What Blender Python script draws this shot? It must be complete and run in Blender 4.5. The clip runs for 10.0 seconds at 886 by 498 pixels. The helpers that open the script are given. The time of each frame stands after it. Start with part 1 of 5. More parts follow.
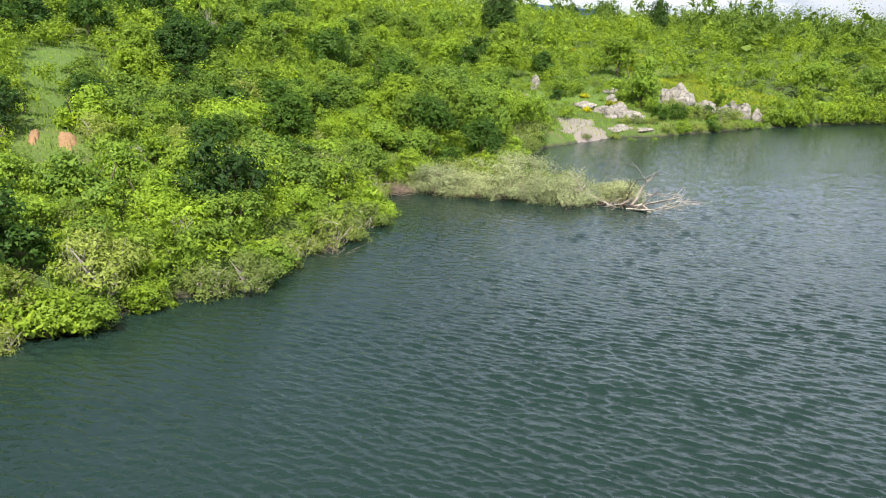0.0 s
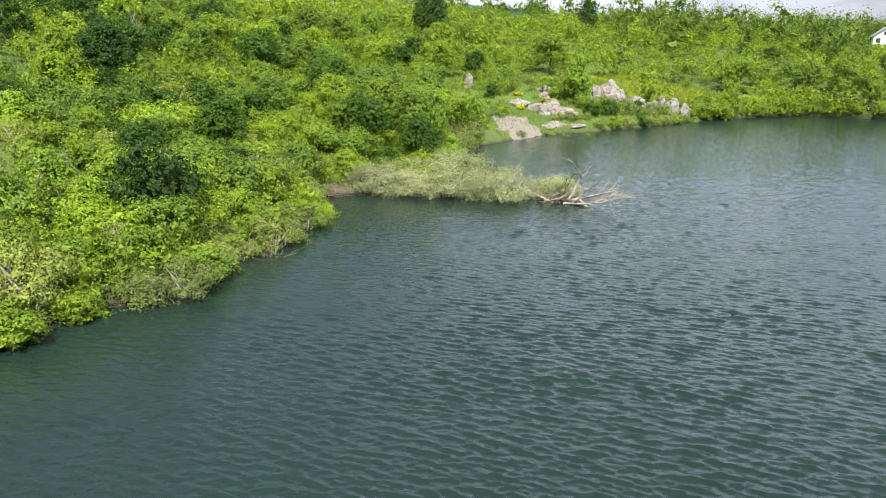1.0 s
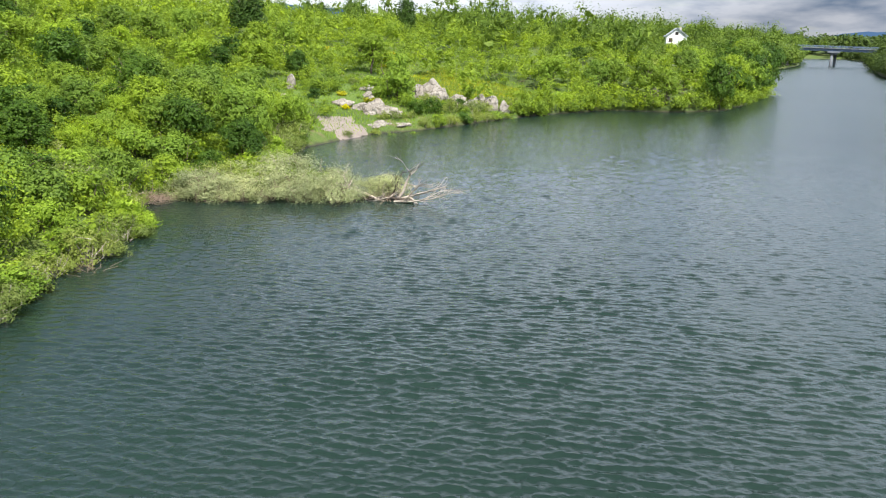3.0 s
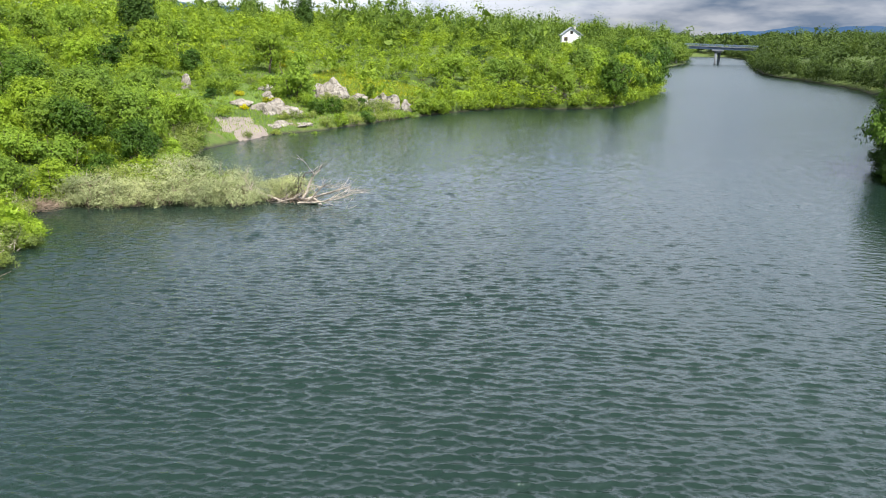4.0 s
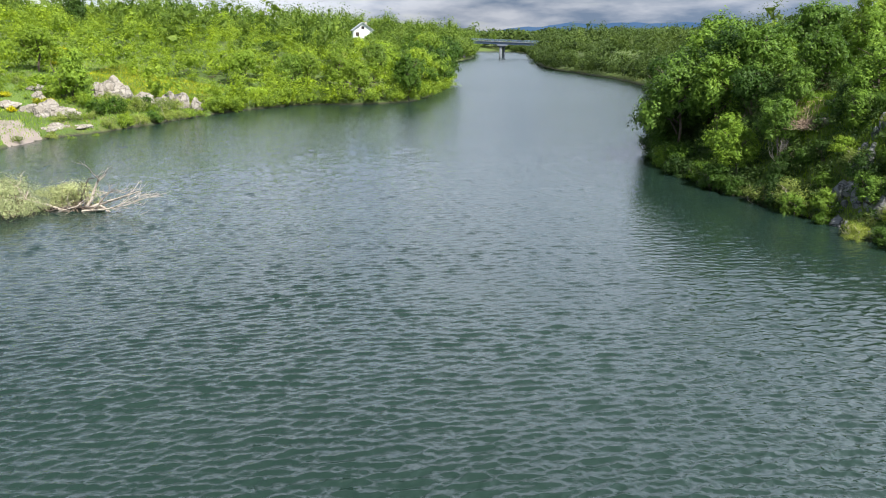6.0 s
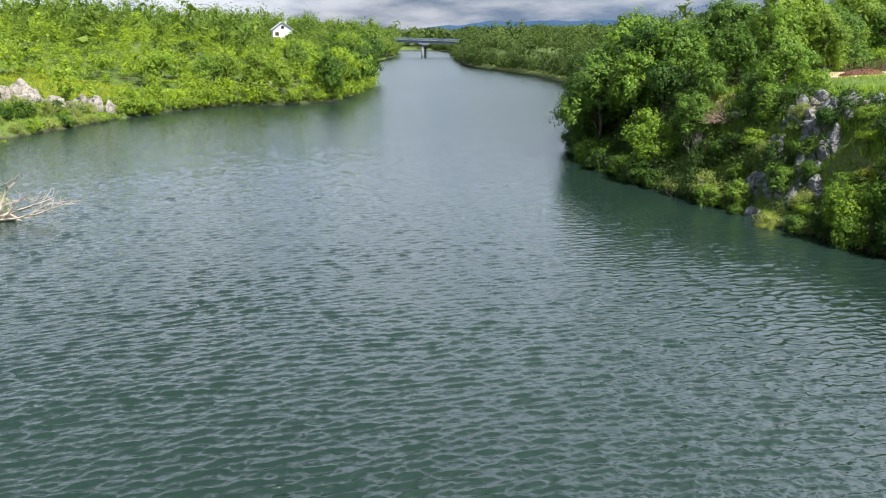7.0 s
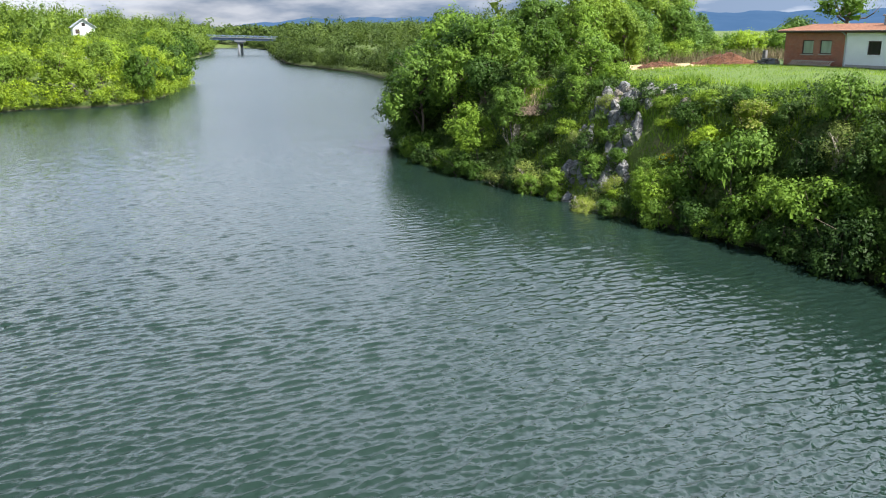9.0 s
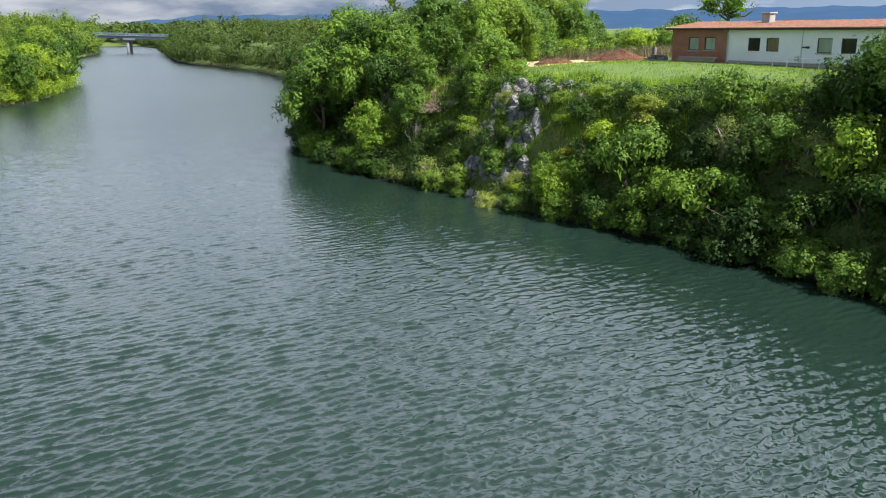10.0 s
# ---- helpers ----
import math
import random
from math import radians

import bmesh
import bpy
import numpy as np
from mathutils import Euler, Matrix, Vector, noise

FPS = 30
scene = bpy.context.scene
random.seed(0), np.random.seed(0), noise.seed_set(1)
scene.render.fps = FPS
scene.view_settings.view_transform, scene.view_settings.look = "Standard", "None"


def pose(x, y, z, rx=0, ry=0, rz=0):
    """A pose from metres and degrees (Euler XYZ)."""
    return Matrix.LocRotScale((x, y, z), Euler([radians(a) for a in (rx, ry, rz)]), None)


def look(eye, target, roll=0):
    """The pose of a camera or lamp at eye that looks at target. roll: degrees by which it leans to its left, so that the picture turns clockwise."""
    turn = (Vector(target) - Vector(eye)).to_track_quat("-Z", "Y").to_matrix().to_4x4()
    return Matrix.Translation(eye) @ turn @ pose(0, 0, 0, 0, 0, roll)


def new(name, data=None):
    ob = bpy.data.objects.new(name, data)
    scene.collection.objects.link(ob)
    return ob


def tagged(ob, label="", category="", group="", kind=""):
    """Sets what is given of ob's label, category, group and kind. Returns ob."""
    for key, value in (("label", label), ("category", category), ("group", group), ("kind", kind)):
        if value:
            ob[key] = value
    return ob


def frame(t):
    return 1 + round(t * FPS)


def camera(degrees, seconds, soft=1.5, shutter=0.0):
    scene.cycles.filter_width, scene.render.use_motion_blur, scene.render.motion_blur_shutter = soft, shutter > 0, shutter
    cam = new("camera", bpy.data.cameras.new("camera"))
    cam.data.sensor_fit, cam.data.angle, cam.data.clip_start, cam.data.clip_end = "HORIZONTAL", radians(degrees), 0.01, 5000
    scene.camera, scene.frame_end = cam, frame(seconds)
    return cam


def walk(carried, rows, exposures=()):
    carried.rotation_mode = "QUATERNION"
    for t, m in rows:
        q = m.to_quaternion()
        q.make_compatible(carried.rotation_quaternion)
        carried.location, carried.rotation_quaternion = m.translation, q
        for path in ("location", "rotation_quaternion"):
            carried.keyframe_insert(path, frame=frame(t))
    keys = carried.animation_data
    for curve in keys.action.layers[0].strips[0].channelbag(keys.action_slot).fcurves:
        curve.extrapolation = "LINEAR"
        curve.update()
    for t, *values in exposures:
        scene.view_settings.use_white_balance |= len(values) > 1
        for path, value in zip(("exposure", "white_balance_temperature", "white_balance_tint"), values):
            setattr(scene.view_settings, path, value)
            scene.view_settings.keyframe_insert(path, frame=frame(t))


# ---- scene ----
cam = camera(57.55, 10.0, soft=1.1)
EXPOSURES = [(0.0, 0.90), (4.5, 0.96), (7.5, 1.09), (9.0, 1.24), (9.5, 1.30), (10.0, 1.04)]
PATH = [  # seconds, eye, target, roll
    (0.0, (0.339, -0.030, 12.187), (-38.582, 43.076, -2.880), 1.095),
    (0.5, (0.262, -0.011, 12.089), (-36.720, 44.803, -2.876), 0.673),
    (1.0, (0.179, 0.001, 12.004), (-35.275, 46.042, -2.939), 0.318),
    (1.5, (0.095, 0.003, 11.962), (-32.944, 47.822, -2.928), 0.257),
    (2.0, (0.032, -0.005, 11.964), (-30.303, 49.578, -2.915), 0.312),
    (3.5, (-0.018, -0.017, 11.989), (-21.611, 53.940, -2.923), 0.249),
    (4.0, (-0.057, -0.031, 12.000), (-18.370, 55.116, -2.949), 0.259),
    (4.5, (-0.086, -0.035, 11.999), (-16.362, 55.735, -2.997), 0.077),
    (5.0, (-0.109, -0.040, 11.995), (-12.565, 56.698, -3.030), 0.055),
    (5.5, (-0.121, -0.036, 11.993), (-7.980, 57.503, -3.089), 0.227),
    (7.0, (-0.117, -0.019, 11.996), (1.041, 57.989, -3.292), -0.198),
    (7.5, (-0.108, 0.001, 12.001), (3.597, 57.889, -3.337), -0.354),
    (8.0, (-0.088, 0.017, 11.996), (6.138, 57.668, -3.417), -0.502),
    (8.5, (-0.073, 0.034, 11.983), (9.532, 57.200, -3.501), -0.511),
    (9.0, (-0.067, 0.050, 11.964), (13.418, 56.404, -3.607), -0.439),
    (9.5, (-0.069, 0.074, 11.945), (17.161, 55.367, -3.734), -0.383),
    (10.0, (-0.065, 0.100, 11.931), (20.129, 54.351, -3.849), -0.438),
]
walk(cam, [(t, look(eye, target, roll)) for t, eye, target, roll in PATH], EXPOSURES)

# ---- sky, sun ----
SUN_FROM = Vector((0.52, -0.68, 0.0)).normalized()
SUN_UP = radians(52)
world = bpy.data.worlds.new("sky")
scene.world = world
world.use_nodes = True
wt = world.node_tree
wt.nodes.clear()


def wnode(kind, **values):
    n = wt.nodes.new(kind)
    for k, v in values.items():
        n.inputs[k].default_value = v
    return n


sky = wnode("ShaderNodeTexSky")
sky.sky_type, sky.sun_disc = "NISHITA", False
sky.sun_elevation, sky.sun_rotation = SUN_UP, math.atan2(SUN_FROM.x, SUN_FROM.y)
sky.altitude, sky.air_density, sky.dust_density = 300, 1.0, 1.0
spot = wnode("ShaderNodeTexCoord")
banks = wnode("ShaderNodeMapping", Scale=(2.2, 2.2, 20.0), Location=(0.7, 0.2, 0.35))
cloud = wnode("ShaderNodeTexNoise", Scale=1.5, Detail=8.0, Roughness=0.55, Distortion=0.35)
cover = wnode("ShaderNodeValToRGB")
cover.color_ramp.elements[0].position, cover.color_ramp.elements[1].position = 0.30, 0.46
puffs = wnode("ShaderNodeMapping", Scale=(7.5, 7.5, 30.0), Location=(2.3, 1.2, 0.0))
shade = wnode("ShaderNodeTexNoise", Scale=1.5, Detail=8.0, Roughness=0.52)
tone = wnode("ShaderNodeValToRGB")
e = tone.color_ramp.elements
e[0].position, e[0].color = 0.36, (2.5, 3.35, 4.8, 1)
e[1].position, e[1].color = 0.64, (7.4, 7.8, 8.7, 1)
split = wnode("ShaderNodeSeparateXYZ")
heavier = wt.nodes.new("ShaderNodeMath")
heavier.operation = "MULTIPLY_ADD"
heavier.inputs[1].default_value = 0.20
lift = wnode("ShaderNodeValToRGB")  # white cloud low down, thinner and greyer towards the zenith
while len(lift.color_ramp.elements) < 5:
    lift.color_ramp.elements.new(0.5)
for el, (at, grey) in zip(lift.color_ramp.elements, ((0.045, 0.28), (0.15, 0.62), (0.33, 1.16), (0.63, 0.52), (0.95, 0.22))):
    el.position, el.color = at, (grey, grey, grey, 1)
tilt = wt.nodes.new("ShaderNodeMath")  # the bright cloud reaches higher on the sun's side
tilt.operation = "MULTIPLY_ADD"
tilt.inputs[1].default_value = -0.26
brighter = wt.nodes.new("ShaderNodeVectorMath")
brighter.operation = "MULTIPLY"
brighter2 = wt.nodes.new("ShaderNodeVectorMath")
brighter2.operation = "SCALE"
lean = wt.nodes.new("ShaderNodeMath")
lean.operation = "MULTIPLY_ADD"
lean.inputs[1].default_value, lean.inputs[2].default_value = 1.4, 1.0
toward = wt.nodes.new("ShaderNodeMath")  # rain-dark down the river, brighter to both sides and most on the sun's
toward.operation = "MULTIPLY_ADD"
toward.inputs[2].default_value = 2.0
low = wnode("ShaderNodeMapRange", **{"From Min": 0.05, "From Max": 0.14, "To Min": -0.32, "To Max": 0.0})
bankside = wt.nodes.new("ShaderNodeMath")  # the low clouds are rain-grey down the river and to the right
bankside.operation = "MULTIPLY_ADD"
mixed = wt.nodes.new("ShaderNodeMix")
mixed.data_type = "RGBA"
back = wnode("ShaderNodeBackground", Strength=0.066)
out = wnode("ShaderNodeOutputWorld")
for a, b in ((spot.outputs["Generated"], banks.inputs["Vector"]), (banks.outputs[0], cloud.inputs["Vector"]), (split.outputs["X"], heavier.inputs[0]), (cloud.outputs[0], heavier.inputs[2]), (heavier.outputs[0], cover.inputs[0]),
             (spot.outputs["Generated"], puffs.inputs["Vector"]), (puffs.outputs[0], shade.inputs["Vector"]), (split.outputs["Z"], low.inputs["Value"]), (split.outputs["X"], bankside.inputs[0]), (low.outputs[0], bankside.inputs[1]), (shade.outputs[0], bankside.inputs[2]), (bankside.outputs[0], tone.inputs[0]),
             (cover.outputs[0], mixed.inputs[0]), (sky.outputs[0], mixed.inputs[6]), (spot.outputs["Generated"], split.inputs[0]), (split.outputs["X"], tilt.inputs[0]), (split.outputs["Z"], tilt.inputs[2]), (tilt.outputs[0], lift.inputs[0]), (tone.outputs[0], brighter.inputs[0]),
             (lift.outputs[0], brighter.inputs[1]), (brighter.outputs[0], brighter2.inputs[0]), (split.outputs["X"], lean.inputs[0]), (lean.outputs[0], toward.inputs[1]), (split.outputs["X"], toward.inputs[0]), (toward.outputs[0], brighter2.inputs["Scale"]), (brighter2.outputs[0], mixed.inputs[7]),
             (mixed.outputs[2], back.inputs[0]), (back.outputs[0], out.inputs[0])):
    wt.links.new(a, b)

sun = new("sun", bpy.data.lights.new("sun", "SUN"))
sun.data.energy, sun.data.angle, sun.data.color = 5.0, radians(0.6), (1.0, 0.95, 0.86)
sun.matrix_world = look(Vector((0, 0, 60)), Vector((0, 0, 60)) - (SUN_FROM * math.cos(SUN_UP) + Vector((0, 0, math.sin(SUN_UP)))))
scene.view_settings.exposure = 0.0


# ---- materials ----
class Nodes:
    """A material's node tree, with short ways to add to it."""

    def __init__(self, name, rough=0.7, metal=0.0):
        self.m = bpy.data.materials.new(name)
        self.m.use_nodes = True
        self.t = self.m.node_tree
        self.b = self.t.nodes["Principled BSDF"]
        self.b.inputs["Roughness"].default_value, self.b.inputs["Metallic"].default_value = rough, metal

    def add(self, kind, **values):
        n = self.t.nodes.new(kind)
        for k, v in values.items():
            self.put(n.inputs[k], v)
        return n

    def put(self, socket, v):
        if isinstance(v, bpy.types.NodeSocket):
            self.t.links.new(v, socket)
        elif isinstance(v, bpy.types.Node):
            self.t.links.new(v.outputs[0], socket)
        else:
            socket.default_value = v

    def where(self, scale=(1, 1, 1), turn=0.0):
        p = self.add("ShaderNodeNewGeometry")
        m = self.add("ShaderNodeMapping", Vector=p.outputs["Position"], Scale=tuple(1 / k for k in scale), Rotation=(0, 0, turn))
        m.vector_type = "TEXTURE"
        return m

    def local(self, scale=(1, 1, 1)):
        p = self.add("ShaderNodeTexCoord")
        return self.add("ShaderNodeMapping", Vector=p.outputs["Object"], Scale=scale)

    def noise(self, vector, scale, detail=4.0, rough=0.55, distort=0.0):
        return self.add("ShaderNodeTexNoise", Vector=vector, Scale=scale, Detail=detail, Roughness=rough, Distortion=distort)

    def ramp(self, factor, *stops):
        r = self.add("ShaderNodeValToRGB", Fac=factor)
        while len(r.color_ramp.elements) < len(stops):
            r.color_ramp.elements.new(0.5)
        for el, (at, colour) in zip(r.color_ramp.elements, stops):
            el.position, el.color = at, (*colour, 1) if len(colour) == 3 else colour
        return r

    def mix(self, factor, a, b, how="MIX"):
        n = self.t.nodes.new("ShaderNodeMix")
        n.data_type, n.blend_type = "RGBA", how
        for k, v in ((0, factor), (6, a), (7, b)):
            self.put(n.inputs[k], (*v, 1) if isinstance(v, tuple) and len(v) == 3 else v)
        return n.outputs[2]

    def calc(self, how, a, b=0.0, c=0.0):
        n = self.t.nodes.new("ShaderNodeMath")
        n.operation = how
        for k, v in enumerate((a, b, c)):
            self.put(n.inputs[k], v)
        return n.outputs[0]

    def bump(self, height, strength, distance):
        n = self.add("ShaderNodeBump", Height=height, Strength=strength, Distance=distance)
        self.put(self.b.inputs["Normal"], n)
        return n

    def colour(self, v):
        self.put(self.b.inputs["Base Color"], (*v, 1) if isinstance(v, tuple) and len(v) == 3 else v)
        return self


def leaf_material(name, dark, mid, light, through_light=0.35, rough=0.5, patch=0.0, grain=0.35):
    """Leaves: a tone of its own for each plant, for each leaf, and for patches a few metres wide."""
    n = Nodes(name, rough)
    each = n.add("ShaderNodeNewGeometry").outputs["Random Per Island"]
    plant = n.add("ShaderNodeObjectInfo").outputs["Random"]
    quiet = [tuple(0.45 * a + 0.55 * b for a, b in zip(c, mid)) for c in (dark, light)]
    tone = n.ramp(each, (0.0, quiet[0]), (0.55, mid), (0.85, quiet[1]), (1.0, light))
    spots = n.noise(n.where(), grain if patch else 0.9, 2.0)
    pull = n.calc("ADD", n.calc("MULTIPLY", plant, 0.0 if patch else 1.0), n.calc("MULTIPLY", n.calc("SUBTRACT", spots, 0.5), 2.8 if patch else 1.0))
    if patch:
        pull = n.calc("ADD", pull, 0.5)
    hue = n.add("ShaderNodeHueSaturation", Color=tone, Hue=n.calc("MULTIPLY_ADD", pull, -0.022, 0.513),
                Saturation=n.calc("MULTIPLY_ADD", pull, 0.08, 0.95), Value=n.calc("MULTIPLY_ADD", pull, 0.50, 0.75))
    n.colour(hue.outputs[0])
    n.put(n.b.inputs["Specular IOR Level"], 0.18)
    n.bump(n.noise(n.where(), 4.5, 3.0, 0.7), 0.3, 0.15)
    glow = n.add("ShaderNodeBsdfTranslucent", Color=hue.outputs[0])
    both = n.add("ShaderNodeMixShader", Fac=through_light)
    n.t.links.new(n.b.outputs[0], both.inputs[1])
    n.t.links.new(glow.outputs[0], both.inputs[2])
    n.t.links.new(both.outputs[0], n.t.nodes["Material Output"].inputs[0])
    return n.m


LEAF = {
    "shrub": leaf_material("shrub_leaves", (0.120, 0.190, 0.020), (0.186, 0.280, 0.029), (0.263, 0.370, 0.039), 0.42),
    "lime": leaf_material("lime_leaves", (0.136, 0.224, 0.024), (0.214, 0.325, 0.034), (0.291, 0.414, 0.044), 0.44),
    "dark": leaf_material("dark_leaves", (0.025, 0.054, 0.011), (0.039, 0.083, 0.014), (0.064, 0.115, 0.021), 0.36),
    "deep": leaf_material("deep_leaves", (0.034, 0.079, 0.011), (0.056, 0.116, 0.015), (0.090, 0.167, 0.022), 0.39),
    "fresh": leaf_material("fresh_leaves", (0.078, 0.152, 0.022), (0.130, 0.226, 0.029), (0.196, 0.317, 0.043), 0.39),
    "willow": leaf_material("willow_leaves", (0.213, 0.250, 0.106), (0.325, 0.362, 0.169), (0.450, 0.475, 0.250), 0.39),
    "olive": leaf_material("olive_leaves", (0.135, 0.180, 0.032), (0.21, 0.265, 0.054), (0.30, 0.355, 0.095), 0.44),
    "broom": leaf_material("broom_flowers", (0.12, 0.18, 0.018), (0.42, 0.40, 0.012), (0.56, 0.52, 0.012), 0.39),
    "bloom": leaf_material("pale_blossom", (0.086, 0.140, 0.012), (0.138, 0.210, 0.022), (0.437, 0.420, 0.150), 0.44),
    "scrub": leaf_material("scrub_leaves", (0.122, 0.192, 0.016), (0.204, 0.296, 0.024), (0.300, 0.407, 0.034), 0.42, 0.5, 1.0),
    "wood_far": leaf_material("far_wood_leaves", (0.050, 0.080, 0.018), (0.068, 0.108, 0.022), (0.092, 0.138, 0.027), 0.36, 0.55, 1.0, 0.11),
    "bank": leaf_material("bank_leaves", (0.030, 0.063, 0.015), (0.055, 0.099, 0.021), (0.094, 0.150, 0.036), 0.34, 0.5, 1.0),
    "grass": leaf_material("grass_blades", (0.12, 0.21, 0.020), (0.18, 0.29, 0.026), (0.27, 0.37, 0.045), 0.35, 0.6, 1.0),
    "flower": leaf_material("flowering_grass_blades", (0.15, 0.22, 0.02), (0.23, 0.30, 0.025), (0.55, 0.42, 0.015), 0.3, 0.6, 1.0),
    "dry": leaf_material("dry_grass_blades", (0.10, 0.085, 0.048), (0.165, 0.135, 0.078), (0.24, 0.195, 0.115), 0.2, 0.7, 1.0),
    # far wood leaves again, lightened: the left bank's sunlight is put into the colour
    "sunlit_wood": leaf_material("sunlit_wood_leaves", (0.083, 0.135, 0.020), (0.121, 0.189, 0.025), (0.169, 0.242, 0.033), 0.40, 0.55, 1.0, 0.2),
}


def ground_material():
    n = Nodes("meadow_ground", 0.95)
    big, mid, fine = n.noise(n.where(), 0.06, 5.0), n.noise(n.where(), 0.55, 5.0, 0.6), n.noise(n.where(), 5.0, 6.0, 0.65)
    green = n.ramp(big, (0.3, (0.04, 0.07, 0.012)), (0.55, (0.075, 0.12, 0.018)), (0.75, (0.12, 0.155, 0.03)))
    worn = n.mix(n.ramp(mid, (0.56, (0, 0, 0)), (0.72, (0.8, 0.8, 0.8))), green.outputs[0], (0.15, 0.115, 0.065))
    rough = n.mix(0.7, worn, n.ramp(fine, (0.25, (0.45, 0.45, 0.42)), (0.75, (1.5, 1.5, 1.4))).outputs[0], "MULTIPLY")
    height = n.add("ShaderNodeSeparateXYZ", Vector=n.add("ShaderNodeNewGeometry").outputs["Position"]).outputs["Z"]
    edge = n.calc("ADD", height, n.calc("MULTIPLY", n.calc("SUBTRACT", mid, 0.5), 0.9))
    mud = n.mix(n.ramp(edge, (0.0, (1, 1, 1)), (0.4, (0, 0, 0))).outputs[0], rough, (0.035, 0.03, 0.02))
    n.colour(mud)
    n.bump(n.calc("ADD", fine, mid), 0.8, 0.15)
    return n.m


def water_material():
    n = Nodes("river_water", 0.02)
    drift = n.noise(n.where((1, 1, 1)), 0.05, 3.0)
    n.colour(n.ramp(drift, (0.3, (0.009, 0.021, 0.017)), (0.7, (0.013, 0.028, 0.022))).outputs[0])
    n.put(n.b.inputs["IOR"], 1.42)
    ahead = n.add("ShaderNodeSeparateXYZ", Vector=n.add("ShaderNodeNewGeometry").outputs["Position"]).outputs["Y"]
    n.put(n.b.inputs["Roughness"], n.calc("MULTIPLY_ADD", n.ramp(n.calc("DIVIDE", ahead, 500.0), (0.07, (0, 0, 0)), (0.40, (1, 1, 1))), 0.24, 0.02))  # finer chop than the sheet carries
    chop = n.noise(n.where((0.55, 1.0, 1), 0.30), 3.0, 2.0, 0.5, 0.4)
    fine = n.noise(n.where((0.7, 1.0, 1), 0.1), 8.0, 2.0, 0.5)
    n.bump(n.calc("ADD", n.calc("MULTIPLY", chop, 0.34), n.calc("MULTIPLY", fine, 0.09)), 1.0, 0.15)
    return n.m


def stone_material(name, low, high, stain, local=False):
    n = Nodes(name, 0.9)
    at = n.local() if local else n.where()
    big, fine = n.noise(at, 0.9, 6.0, 0.6, 0.4), n.noise(at, 7.0, 6.0, 0.65)
    cracks = n.add("ShaderNodeTexVoronoi", Vector=n.mix(0.25, at.outputs[0], n.noise(at, 1.6, 3.0).outputs["Color"]), Scale=1.3)
    cracks.feature = "DISTANCE_TO_EDGE"
    base = n.ramp(big, (0.3, low), (0.62, high))
    dirty = n.mix(n.ramp(fine, (0.52, (0, 0, 0)), (0.72, (0.7, 0.7, 0.7))), base.outputs[0], stain)
    cut = n.ramp(cracks.outputs["Distance"], (0.0, (0.35, 0.35, 0.35)), (0.05, (1, 1, 1)))
    n.colour(n.mix(1.0, dirty, cut.outputs[0], "MULTIPLY"))
    n.bump(n.calc("ADD", n.calc("MULTIPLY", cut, 0.7), n.calc("ADD", fine, big)), 0.9, 0.12)
    return n.m


def gravel_material(name, low, high, dark, pale):
    n = Nodes(name, 0.95)
    big, fine = n.noise(n.where(), 0.5, 5.0, 0.6, 0.5), n.noise(n.where(), 9.0, 6.0, 0.7)
    tone = n.mix(0.5, n.ramp(big, (0.3, low), (0.65, high)).outputs[0], n.ramp(fine, (0.3, dark), (0.7, pale)).outputs[0])
    n.colour(tone)
    n.bump(fine, 0.8, 0.06)
    return n.m


def plain_material(name, colour, rough=0.7, metal=0.0, vary=0.18, scale=1.5, bump=0.0):
    n = Nodes(name, rough, metal)
    at = n.local()
    grime = n.calc("ADD", n.calc("MULTIPLY", n.noise(at, scale, 5.0, 0.6), 0.6), n.calc("MULTIPLY", n.noise(at, scale * 14, 3.0), 0.4))
    n.colour(n.mix(n.ramp(grime, (0.35, (0, 0, 0)), (0.65, (1, 1, 1))), tuple(c * (1 - vary) for c in colour), tuple(min(1, c * (1 + vary)) for c in colour)))
    if bump:
        n.bump(n.noise(at, scale * 10, 4.0), 0.5, bump)
    return n.m


def bark_material(name, low, high):
    n = Nodes(name, 0.9)
    grain = n.noise(n.local((1, 1, 0.25)), 9.0, 5.0, 0.6)
    n.colour(n.ramp(grain, (0.3, low), (0.7, high)).outputs[0])
    n.bump(grain, 0.7, 0.03)
    return n.m


def brick_material():
    n = Nodes("brick_wall", 0.9)
    at = n.add("ShaderNodeTexCoord").outputs["UV"]
    b = n.add("ShaderNodeTexBrick", Vector=at, Color1=(0.36, 0.115, 0.065, 1), Color2=(0.25, 0.075, 0.045, 1), Mortar=(0.36, 0.28, 0.23, 1),
              Scale=1.0, **{"Mortar Size": 0.009, "Brick Width": 0.26, "Row Height": 0.085})
    n.colour(n.mix(0.6, b.outputs[0], n.ramp(n.noise(n.local(), 1.2, 5.0), (0.3, (0.7, 0.68, 0.68)), (0.7, (1.15, 1.1, 1.1))).outputs[0], "MULTIPLY"))
    n.bump(n.calc("SUBTRACT", 1.0, b.outputs["Fac"]), 0.5, 0.008)
    return n.m


def glass_material(name, colour):
    n = Nodes(name, 0.06)
    n.colour(n.ramp(n.noise(n.local((1, 1, 0.2)), 2.5, 3.0), (0.3, tuple(c * 0.7 for c in colour)), (0.7, colour)).outputs[0])
    n.put(n.b.inputs["Specular IOR Level"], 0.6)
    return n.m


